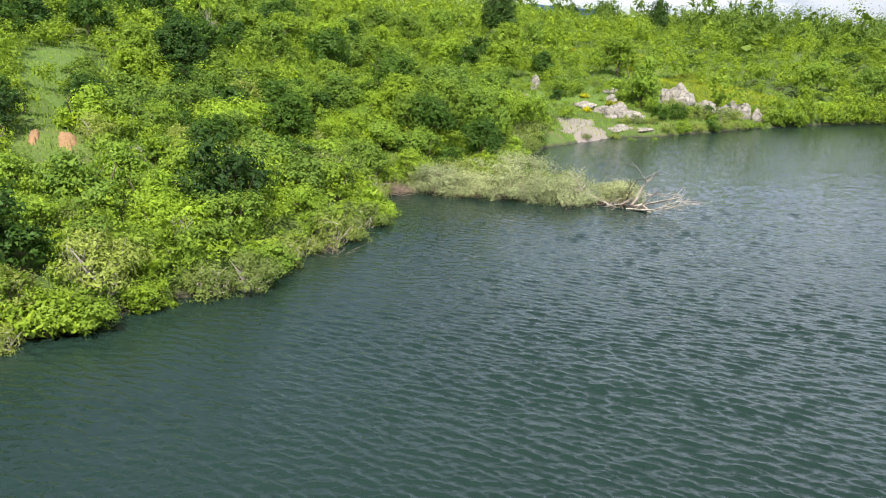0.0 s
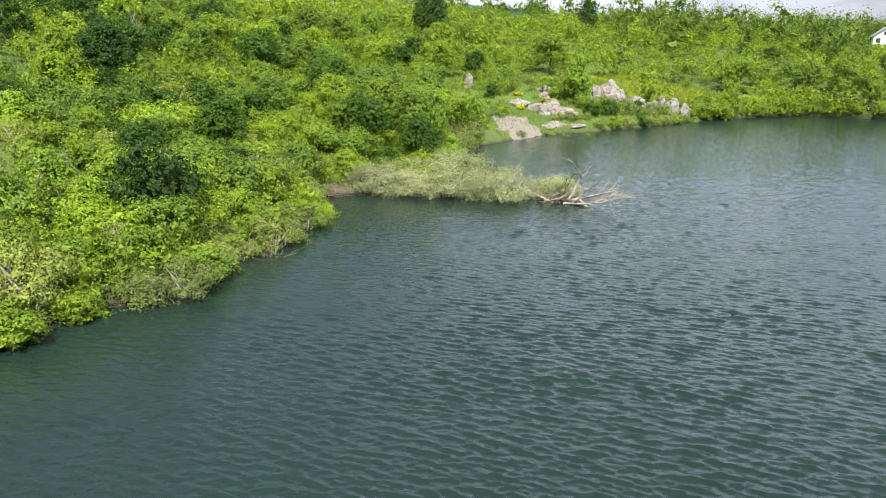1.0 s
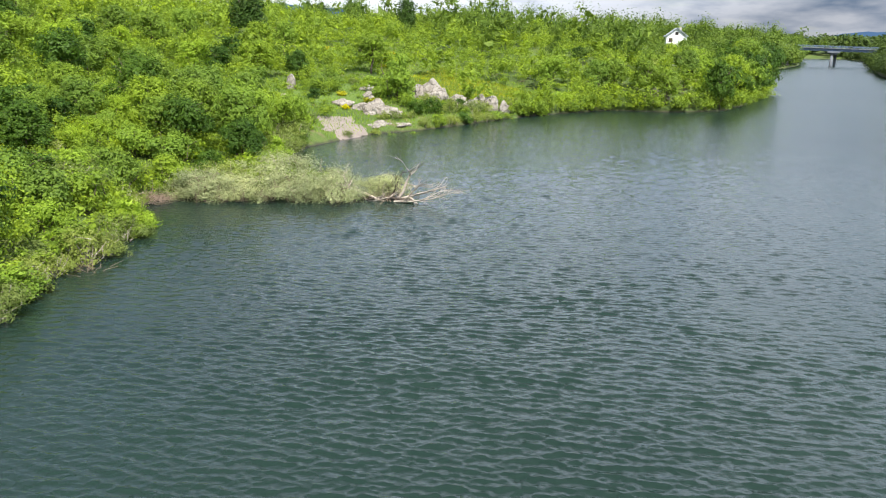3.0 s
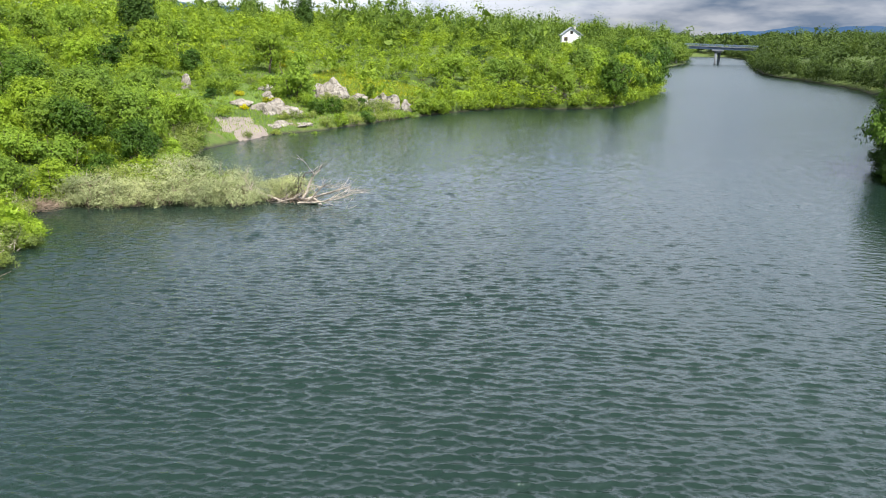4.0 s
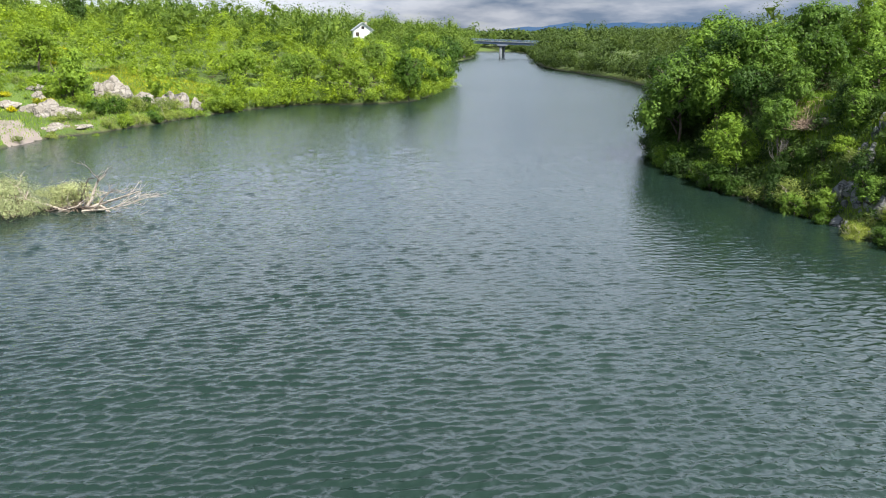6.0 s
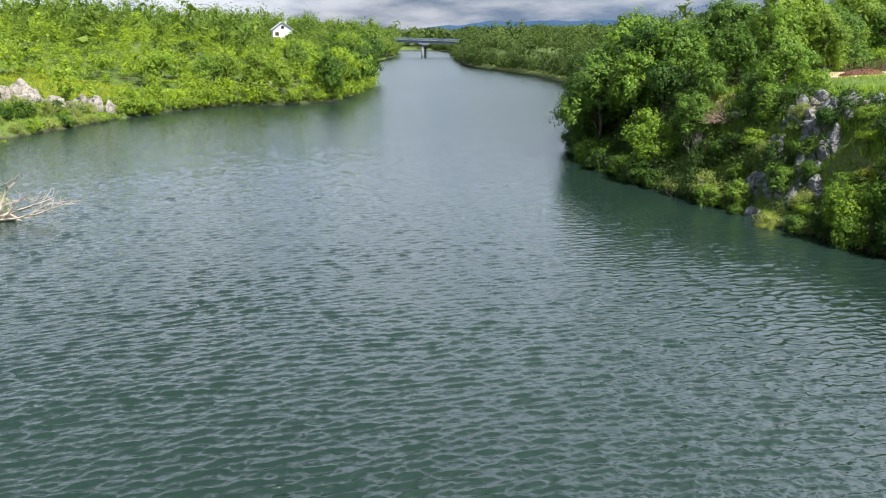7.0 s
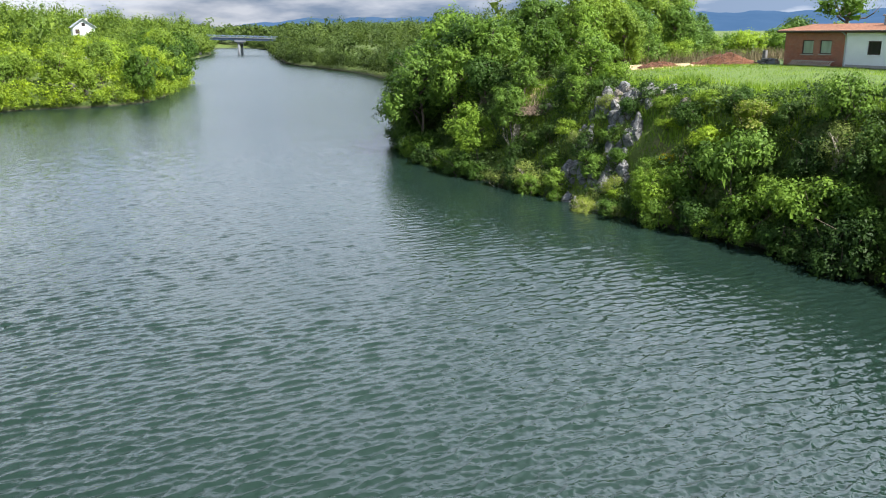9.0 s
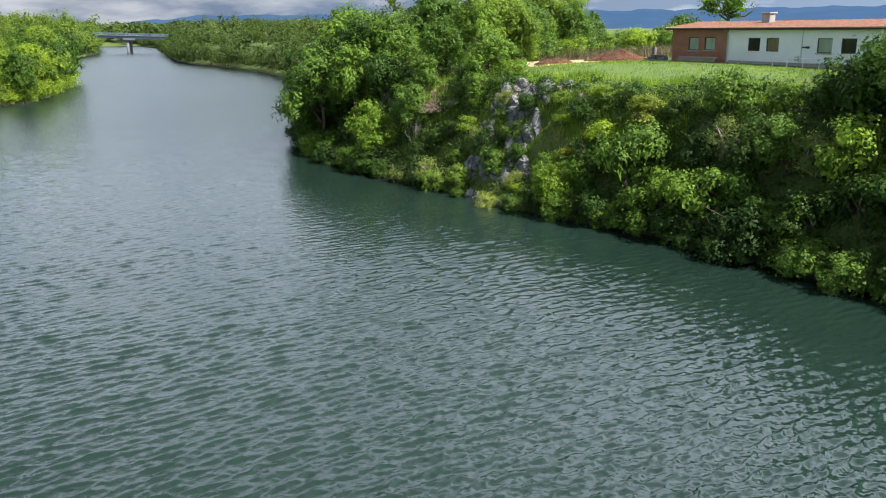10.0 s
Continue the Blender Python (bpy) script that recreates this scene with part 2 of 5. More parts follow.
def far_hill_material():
    """The far ridges, a plain backdrop: the blue of the haze is painted in as a glow."""
    n = Nodes("haze_glow_mountains", 1.0)
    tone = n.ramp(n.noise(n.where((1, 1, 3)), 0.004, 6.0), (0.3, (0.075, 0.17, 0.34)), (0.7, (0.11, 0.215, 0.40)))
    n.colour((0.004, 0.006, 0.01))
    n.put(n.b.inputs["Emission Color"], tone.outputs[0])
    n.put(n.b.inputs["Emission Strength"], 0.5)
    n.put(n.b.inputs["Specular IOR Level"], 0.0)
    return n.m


GROUND, WATER = ground_material(), water_material()
LIMESTONE = stone_material("pale_limestone", (0.17, 0.15, 0.128), (0.32, 0.295, 0.26), (0.14, 0.11, 0.08), True)
GREY_ROCK = stone_material("grey_limestone", (0.10, 0.102, 0.108), (0.27, 0.272, 0.28), (0.06, 0.06, 0.055), True)
BEACH = gravel_material("beach_gravel", (0.18, 0.145, 0.125), (0.26, 0.215, 0.19), (0.12, 0.10, 0.085), (0.28, 0.245, 0.225))
LAWN = gravel_material("lawn_ground", (0.055, 0.11, 0.016), (0.105, 0.16, 0.025), (0.03, 0.065, 0.01), (0.12, 0.18, 0.03))
CLAY = gravel_material("orange_clay", (0.22, 0.115, 0.05), (0.36, 0.21, 0.10), (0.11, 0.07, 0.035), (0.38, 0.23, 0.12))
EARTH = stone_material("dug_red_earth", (0.062, 0.024, 0.011), (0.13, 0.05, 0.022), (0.035, 0.02, 0.012), True)
SAND = stone_material("bare_track_soil", (0.38, 0.27, 0.15), (0.52, 0.39, 0.24), (0.28, 0.24, 0.11))
BARK = bark_material("bark", (0.05, 0.04, 0.03), (0.13, 0.10, 0.075))
PALE_WOOD = bark_material("weathered_wood", (0.26, 0.22, 0.18), (0.46, 0.41, 0.35))
DARK_WOOD = bark_material("wet_dead_wood", (0.035, 0.028, 0.022), (0.09, 0.07, 0.055))
TWIG = bark_material("dry_twigs", (0.14, 0.10, 0.075), (0.27, 0.205, 0.15))
BRICK = brick_material()
WHITE = plain_material("white_render", (0.74, 0.76, 0.78), 0.85, 0, 0.06, 0.8, 0.004)
TILE = plain_material("clay_roof_tile", (0.40, 0.20, 0.135), 0.85, 0, 0.38, 3.0, 0.01)
DARK_TRIM = plain_material("dark_brown_trim", (0.045, 0.03, 0.025), 0.6)
METAL = plain_material("zinc_sheet", (0.42, 0.45, 0.48), 0.45, 0.6)
PAINTED = plain_material("white_painted_steel", (0.75, 0.75, 0.74), 0.5)
TIMBER = plain_material("grey_timber", (0.36, 0.31, 0.26), 0.85, 0, 0.3, 4)
GLASS_PALE = glass_material("curtained_glass", (0.36, 0.44, 0.36))
GLASS_DARK = glass_material("dark_glass", (0.035, 0.035, 0.03))
GLASS_WARM = glass_material("lined_glass", (0.22, 0.19, 0.11))
CONCRETE = plain_material("bridge_concrete", (0.13, 0.145, 0.17), 0.85, 0, 0.2, 0.4, 0.01)
STEEL_BLUE = plain_material("blue_grey_paint", (0.12, 0.17, 0.27), 0.6, 0, 0.15, 0.4)
RENDER_STONE = plain_material("chimney_mortar", (0.34, 0.32, 0.30), 0.9, 0, 0.2, 3, 0.01)
SIGN = plain_material("black_paint", (0.02, 0.02, 0.022), 0.5)


# ---- mesh helpers ----
def mesh_of(name, verts, faces, material, smooth_faces=False):
    """A mesh from arrays: verts (n, 3) and faces (m, 3 or 4)."""
    verts, faces = np.asarray(verts, np.float32), np.asarray(faces, np.int32)
    me = bpy.data.meshes.new(name)
    k = faces.shape[1]
    me.vertices.add(len(verts))
    me.vertices.foreach_set("co", verts.ravel())
    me.loops.add(faces.size)
    me.loops.foreach_set("vertex_index", faces.ravel())
    me.polygons.add(len(faces))
    me.polygons.foreach_set("loop_start", np.arange(0, faces.size, k, dtype=np.int32))
    me.polygons.foreach_set("loop_total", np.full(len(faces), k, np.int32))
    me.polygons.foreach_set("use_smooth", np.full(len(faces), smooth_faces))
    me.update(calc_edges=True)
    me.materials.append(material)
    return me


def child(ob, parent, label=""):
    ob.parent = parent
    return tagged(ob, label) if label else ob


def part(name, bm, material, parent, label="", smooth_faces=False):
    """Links a bmesh as one mesh object under a thing or a part."""
    me = bpy.data.meshes.new(name)
    for f in bm.faces:
        f.smooth = smooth_faces
    bm.to_mesh(me)
    bm.free()
    me.materials.append(material)
    return child(new(name, me), parent, label)


def box(bm, x0, x1, y0, y1, z0, z1, bevel=0.0):
    made = bmesh.ops.create_cube(bm, size=1.0, matrix=Matrix.Translation(((x0 + x1) / 2, (y0 + y1) / 2, (z0 + z1) / 2)) @ Matrix.Diagonal((x1 - x0, y1 - y0, z1 - z0, 1)))
    if bevel:
        edges = list({e for v in made["verts"] for e in v.link_edges})
        bmesh.ops.bevel(bm, geom=edges, offset=bevel, segments=1, affect="EDGES")
    return bm


def boxes(*rows, bevel=0.0):
    bm = bmesh.new()
    for r in rows:
        box(bm, *r, bevel=bevel)
    return bm


def tubes(limbs, sides=5):
    """Tapered tubes: limbs is a list of (points, radii)."""
    V, F, base = [], [], 0
    for pts, radii in limbs:
        pts = np.asarray(pts, float)
        for i, (p, r) in enumerate(zip(pts, radii)):
            d = pts[min(i + 1, len(pts) - 1)] - pts[max(i - 1, 0)]
            d = d / (np.linalg.norm(d) + 1e-9)
            a = np.cross(d, (0.31, 0.95, 0.02) if abs(d[2]) > 0.8 else (0, 0, 1))
            a /= np.linalg.norm(a)
            b = np.cross(d, a)
            for k in range(sides):
                w = 2 * math.pi * k / sides
                V.append(p + r * (a * math.cos(w) + b * math.sin(w)))
        for i in range(len(pts) - 1):
            for k in range(sides):
                q = base + i * sides
                F.append((q + k, q + (k + 1) % sides, q + sides + (k + 1) % sides, q + sides + k))
        base = len(V)
    return np.array(V), np.array(F)


def leaf_cards(rng, places, normals, length, width):
    """Pointed leaf blades, one triangle each, at the places, facing about along the normals."""
    n = len(places)
    turn = rng.normal(size=(n, 3))
    nrm = normals + 0.36 * rng.normal(size=(n, 3))
    nrm /= np.linalg.norm(nrm, axis=1)[:, None] + 1e-9
    t = np.cross(nrm, turn)
    t /= np.linalg.norm(t, axis=1)[:, None] + 1e-9
    b = np.cross(nrm, t)
    size = rng.uniform(0.65, 1.35, (n, 1))
    L, W = t * length * size / 2, b * width * size / 2
    tip = nrm * width * 0.3 * size
    V = np.stack([places - L + W, places - L - W, places + L - tip], 1).reshape(-1, 3)
    return V, np.arange(3 * n).reshape(n, 3)


def crown_points(rng, n, rx, rz, lobes=10, under=-0.6, spread=0.10, inner=16, fill=0.6, tuft=9):
    """About n leaf places with outward normals on an uneven crown, rx wide and rz tall, centred on nought: the crown has rounded lobes, each lobe tufts of leaves."""
    d = rng.normal(size=(lobes, 3))
    d /= np.linalg.norm(d, axis=1)[:, None]
    d[:, 2] = np.where(d[:, 2] < under, -d[:, 2], d[:, 2])
    c = d * rng.uniform(0.45, 0.86, (lobes, 1))
    c[0] = (0, 0, 0.05)
    size = rng.uniform(0.20, 0.42, lobes)
    size[0] = 0.58
    share = size ** 2 / (size ** 2).sum()
    m = max(8, int(n / tuft))
    k = rng.choice(lobes, size=int(m * 2.2), p=share)
    w = rng.normal(size=(len(k), 3))
    w /= np.linalg.norm(w, axis=1)[:, None]
    w[:, 2] = np.where(w[:, 2] < -0.55, -w[:, 2], w[:, 2])
    P = c[k] + w * size[k][:, None] * (rng.uniform(0.80, 1.10, len(k)) + rng.normal(size=len(k)) * spread)[:, None]
    deep = np.zeros(len(k), bool)
    for i in range(lobes):
        deep |= (k != i) & (((P - c[i]) ** 2).sum(1) < (0.80 * size[i]) ** 2)
    keep = np.flatnonzero(~deep)[:m]
    heads, ways = P[keep], w[keep] + 0.35 * P[keep] + np.array((0, 0, 0.30))
    q = np.repeat(np.arange(len(keep)), tuft)
    off = rng.normal(size=(len(q), 3))
    reach = 1.3 * math.sqrt(10.0 / m) * (0.2 + spread)
    off *= (reach * rng.uniform(0.6, 1.35, len(keep)))[q][:, None]
    P = heads[q] + off
    N = ways[q] + off / reach * 0.38
    grow = np.array((rx, rx, rz)) * 1.06
    at = np.repeat(np.arange(lobes), inner)
    d = rng.normal(size=(len(at), 3))
    d /= np.linalg.norm(d, axis=1)[:, None]
    mids = c[at] + d * (size[at] * rng.uniform(0.15, fill, len(at)))[:, None]
    core = mids[:, None] + rng.normal(size=(len(at), 3, 3)) * 0.25 * size[at][:, None, None]
    core, faces = core.reshape(-1, 3) * grow, np.arange(3 * len(at)).reshape(-1, 3)
    return P * grow, N, core, faces


def with_core(v, f, core, faces):
    """Leaves, and behind them the larger inner leaves of each lobe, in one mesh."""
    return np.concatenate([v, core]), np.concatenate([f, faces + len(v)])


# ---- ground and water ----
# shorelines of both banks, from behind the bridge to where the river bends away
LEFT_SHORE = [(-36, -400), (-36, -40), (-34, 0), (-33.4, 9), (-32.6, 13), (-33.6, 18), (-32.6, 21.5), (-35.6, 26.4), (-36, 30),
              (-40, 37.4), (-47, 43.5), (-42.5, 49), (-36.5, 53), (-36.5, 55.5), (-44, 58), (-50, 68), (-54.5, 78), (-55, 86), (-54.8, 94.5),
              (-51.8, 100.4), (-49.2, 111), (-47, 124), (-43, 136), (-36.5, 148), (-25, 149.5), (-17.5, 157), (-15.5, 174),
              (-14, 214), (-18, 245), (-32, 300), (-30, 400), (-24.2, 442), (-17.8, 490), (-22, 600), (-30, 760)]
RIGHT_SHORE = [(34, -400), (34, -40), (32, 15), (31, 25.5), (29.8, 29), (29.4, 32.2), (28.3, 37), (27, 40.8), (24.4, 46), (22.2, 53.4),
               (20.2, 59), (18, 65.4), (16, 74.3), (16.5, 90), (23, 112), (33, 150), (37, 200), (36.5, 212), (34, 249.5),
               (24.5, 303), (17, 334), (16.3, 410), (18.8, 502), (18.5, 640), (5, 770)]


def along(px, py, line):
    """Distance of points from a line of straight pieces."""
    best = np.full(px.shape, 1e9)
    for (ax, ay), (bx, by) in zip(line[:-1], line[1:]):
        dx, dy = bx - ax, by - ay
        k = np.clip(((px - ax) * dx + (py - ay) * dy) / (dx * dx + dy * dy), 0, 1)
        best = np.minimum(best, np.hypot(px - ax - k * dx, py - ay - k * dy))
    return best


def in_river(px, py):
    ring = LEFT_SHORE + RIGHT_SHORE[::-1]
    odd = np.zeros(px.shape, bool)
    for (ax, ay), (bx, by) in zip(ring, ring[1:] + ring[:1]):
        if ay != by:
            odd ^= ((ay > py) != (by > py)) & (px < (bx - ax) * (py - ay) / (by - ay) + ax)
    return odd


def smooth(a, b, v):
    k = np.clip((v - a) / (b - a), 0, 1)
    return k * k * (3 - 2 * k)


def lumps(x, y):
    return (np.sin(x * 0.31 + 1.3 * np.sin(y * 0.17)) * np.cos(y * 0.27 + 0.9 * np.sin(x * 0.13))
            + 0.5 * np.sin(x * 0.83 + y * 0.41) * np.sin(y * 0.71 - x * 0.29 + 2))


def height(x, y):
    """The ground's height over the water at places x, y (arrays)."""
    x, y = np.atleast_1d(np.asarray(x, float)), np.atleast_1d(np.asarray(y, float))
    dl, dr, wet = along(x, y, LEFT_SHORE), along(x, y, RIGHT_SHORE), in_river(x, y)
    cap = np.interp(y, [-100, 125, 160, 190, 300, 480, 800], [38, 38, 24, 18, 15, 11, 9])
    steep = np.interp(y, [0, 60, 90, 130, 160], [0.27, 0.27, 0.255, 0.27, 0.32])
    left = 0.5 * smooth(0, 1.5, dl) + cap * (1 - np.exp(-steep * dl / cap))
    spit = smooth(60, 50, y) * smooth(42, 47, y) * smooth(-50, -46, x)
    left = left * (1 - 0.85 * spit)
    rise = np.interp(y, [60, 95, 140, 300], [5.5, 9, 14, 16])
    right = np.interp(y, [60, 100, 140, 500], [7.4, 7.0, 5.5, 4.5]) * smooth(0, 1, dr / rise) + 1.42 * smooth(0, 1, (dr - 5) / 17) + 0.012 * np.clip(dr - 24, 0, 250)
    left = left + lumps(x, y) * 0.35 * smooth(2, 14, dl)
    right = right + lumps(x, y) * 0.22 * smooth(1, 5, dr) * smooth(26, 12, dr)
    land = np.where(dl < dr, left, right)
    return np.where(wet, -0.25 - 0.22 * np.minimum(np.minimum(dl, dr), 18), land)

def ground_sheet():
    def lines(lo, hi, step, far_lo, far_hi):
        a, v, s = [], lo, step
        while v > far_lo:
            s *= 1.22
            v -= s
            a.append(v)
        b, v, s = [], hi, step
        while v < far_hi:
            s *= 1.16
            v += s
            b.append(v)
        return np.array(a[::-1] + list(np.arange(lo, hi + 1e-6, step)) + b)
    xs, ys = lines(-86, 56, 1.05, -3800, 3800), lines(-4, 160, 1.05, -1500, 4200)
    X, Y = np.meshgrid(xs, ys)
    Z = height(X.ravel(), Y.ravel())
    n, m = len(xs), len(ys)
    i = (np.arange(m - 1)[:, None] * n + np.arange(n - 1)[None]).ravel()
    ob = new("ground", mesh_of("ground", np.stack([X.ravel(), Y.ravel(), Z], 1), np.stack([i, i + 1, i + n + 1, i + n], 1), GROUND, True))
    return tagged(ob, "green grassy river banks rising to low hills", "ground", kind="structure")


ground_sheet()
WAVE_SLOPE = 0.051  # of each of the sixty waves


def water_sheet():
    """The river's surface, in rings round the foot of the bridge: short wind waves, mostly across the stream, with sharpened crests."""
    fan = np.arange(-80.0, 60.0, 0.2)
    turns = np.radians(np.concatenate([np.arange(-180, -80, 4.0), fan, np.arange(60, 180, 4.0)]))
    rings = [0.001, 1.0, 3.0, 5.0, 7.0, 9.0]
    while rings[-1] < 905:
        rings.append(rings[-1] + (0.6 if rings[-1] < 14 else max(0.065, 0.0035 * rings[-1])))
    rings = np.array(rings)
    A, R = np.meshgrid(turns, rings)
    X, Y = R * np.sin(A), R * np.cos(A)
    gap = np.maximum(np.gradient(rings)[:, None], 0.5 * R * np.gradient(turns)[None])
    Z, DX, DY = np.zeros_like(X), np.zeros_like(X), np.zeros_like(X)
    r = np.random.default_rng(21)
    gust = 0.85 + 0.25 * np.sin(X * 0.07 + 0.9 * np.sin(Y * 0.05)) * np.sin(Y * 0.06 + 1.0) + 0.2 * np.sin(X * 0.23 + 1.7 * np.sin(Y * 0.19)) * np.sin(Y * 0.31 + 0.6 * np.sin(X * 0.3))
    gust = gust * (0.9 + 0.1 * smooth(1, 14, along(X, Y, RIGHT_SHORE)))  # the steep bank shelters the water
    for k in range(60):
        length = 0.21 * 4.2 ** (k / 59)
        turn = r.normal(-0.28, 0.36 if length > 0.4 else 0.55)
        wx, wy = math.sin(turn) * 2 * math.pi / length, math.cos(turn) * 2 * math.pi / length
        slope = WAVE_SLOPE * min(1.0, (0.5 / length) ** 1.4)
        tall = slope * length / (2 * math.pi) * 1.414 * np.clip(length / (gap * 2.3) - 0.35, 0, 1)
        phase = wx * X + wy * Y + r.uniform(0, 6.28)
        Z += tall * np.cos(phase)
        DX -= tall * math.sin(turn) * np.sin(phase)
        DY -= tall * math.cos(turn) * np.sin(phase)
    P = np.stack([X + DX * gust, Y + DY * gust, Z * gust], -1).reshape(-1, 3)
    n, m = len(turns), len(rings)
    j, k = np.meshgrid(np.arange(m - 1), np.arange(n), indexing="ij")
    a, b = (j * n + k).ravel(), (j * n + (k + 1) % n).ravel()
    cx, cy = P[a, 0], P[a, 1]
    near = in_river(cx, cy) | (along(cx, cy, LEFT_SHORE) < 2.5) | (along(cx, cy, RIGHT_SHORE) < 2.5) | (cy < 4)
    a, b = a[near], b[near]
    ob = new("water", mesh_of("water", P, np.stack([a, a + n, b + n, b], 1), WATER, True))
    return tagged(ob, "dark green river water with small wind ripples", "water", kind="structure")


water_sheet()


def z_at(x, y):
    return float(height(x, y)[0])


# ---- distant mountains ----
def mountains():
    """Two ridges of the far distance, their heights given in degrees over the horizon along the compass."""
    for dist, turns, rises in ((4200, (-75, -44, -40, -36, -32, -28, -12, -3, 0, 4, 8, 14, 25, 50, 75), (1.0, 1.4, 2.0, 2.4, 2.1, 1.1, 0.3, 0.35, 0.55, 0.95, 1.0, 1.0, 1.1, 1.2, 1.0)),
                               (3300, (-75, -20, -6, 2, 6, 12, 30, 75), (0.3, 0.2, 0.2, 0.35, 0.5, 0.4, 0.7, 0.5))):
        az = np.linspace(-75, 75, 320)
        rise = np.interp(az, turns, rises) + 0.05 * np.sin(az * 1.7) + 0.03 * np.sin(az * 4.3 + 1) + 0.015 * np.sin(az * 11.3)
        top = 12 + dist * np.tan(np.radians(rise))
        V, base, n = [], -30, len(az)
        for near, share in ((-420, 0.0), (-170, 0.75), (0, 1.0), (300, 0.6)):
            for a, t in zip(az, top):
                V.append(((dist + near) * math.sin(radians(a)), (dist + near) * math.cos(radians(a)), base + (t - base) * share))
        i = (np.arange(3)[:, None] * n + np.arange(n - 1)[None]).ravel()
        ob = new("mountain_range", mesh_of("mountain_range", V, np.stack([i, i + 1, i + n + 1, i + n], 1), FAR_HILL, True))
        tagged(ob, "mountain range on the far horizon, blue haze painted as glow", "backdrop", kind="structure")


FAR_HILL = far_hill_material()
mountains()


# ---- plants ----
def bend(rng, start, end, steps=4, wobble=0.12):
    a, b = np.asarray(start, float), np.asarray(end, float)
    k = np.linspace(0, 1, steps)[:, None]
    p = a + (b - a) * k
    p[1:-1] += rng.normal(size=(steps - 2, 3)) * wobble * np.linalg.norm(b - a)
    return p


def shrub_meshes(seed, leaf, rx=1.7, rz=1.35, clumps=85, per=22, length=0.24, width=0.135, spread=0.10, lobes=17, stems=7, bark=None, far=False):
    """Stems and foliage of a bush that is leafy to the ground."""
    rng = np.random.default_rng(seed)
    if far:
        per, length, width, stems = per * 3 // 8, length * 1.28, width * 1.4, 3
    P, N, core, faces = crown_points(rng, 2 * clumps * per, rx, rz, lobes, -0.75, spread * (0.6 if far else 1), 6 if leaf in ("willow", "olive") else 22, 0.6)
    P[:, 2] += rz * 0.7
    core = core + np.array((0, 0, rz * 0.7))
    core[:, 2] = np.maximum(core[:, 2], 0.0)
    low = P[:, 2] < 0.02
    P[low, 2] = rng.uniform(0.02, 0.4, low.sum())
    v, f = with_core(*leaf_cards(rng, P, N, length * 0.8, width * 0.88), core, faces)
    limbs = []
    for k in range(stems):
        w = rng.uniform(0, 6.28)
        r = rng.uniform(0.3, 0.9) * rx
        limbs.append((bend(rng, (0.12 * math.cos(w), 0.12 * math.sin(w), -0.3), (r * math.cos(w), r * math.sin(w), rz * rng.uniform(0.9, 1.75))), (0.05, 0.04, 0.028, 0.01)))
    sv, sf = tubes(limbs, 4)
    return ("stem", mesh_of("stem", sv, sf, bark or BARK)), ("foliage", mesh_of("foliage", v, f, LEAF[leaf], True))


def tree_meshes(seed, leaf, tall=7.0, rx=2.3, rz=2.7, clumps=125, per=22, length=0.32, width=0.19, spread=0.08, lobes=26, trunk=0.16, far=False):
    """Trunk with limbs, and crown, of a broad-leaved tree."""
    rng = np.random.default_rng(seed)
    if far:
        per, length, width = per // 2, length * 1.2, width * 1.3
    P, N, core, faces = crown_points(rng, 2 * clumps * per, rx, rz, lobes, -0.6, spread * (0.6 if far else 1), 22, 0.6)
    mid = tall - rz * 1.02
    P[:, 2] += mid
    core = core + np.array((0, 0, mid))
    P[:, 2] = np.maximum(P[:, 2], 0.15)
    v, f = with_core(*leaf_cards(rng, P, N, length * 0.8, width * 0.88), core, faces)
    lean = rng.normal(size=2) * 0.25
    limbs = [(bend(rng, (0, 0, -0.5), (lean[0], lean[1], tall * 0.86), 6, 0.025), np.linspace(trunk, 0.03, 6))]
    for k in range(9):
        w, z = rng.uniform(0, 6.28), rng.uniform(0.25, 0.7) * tall
        r = rng.uniform(0.5, 0.95) * rx
        limbs.append((bend(rng, (lean[0] * z / tall, lean[1] * z / tall, z), (r * math.cos(w), r * math.sin(w), z + rng.uniform(0.15, 0.35) * tall)), (trunk * 0.45, trunk * 0.33, trunk * 0.2, 0.012)))
    tv, tf = tubes(limbs, 4)
    return ("trunk", mesh_of("trunk", tv, tf, BARK)), ("crown", mesh_of("crown", v, f, LEAF[leaf], True))


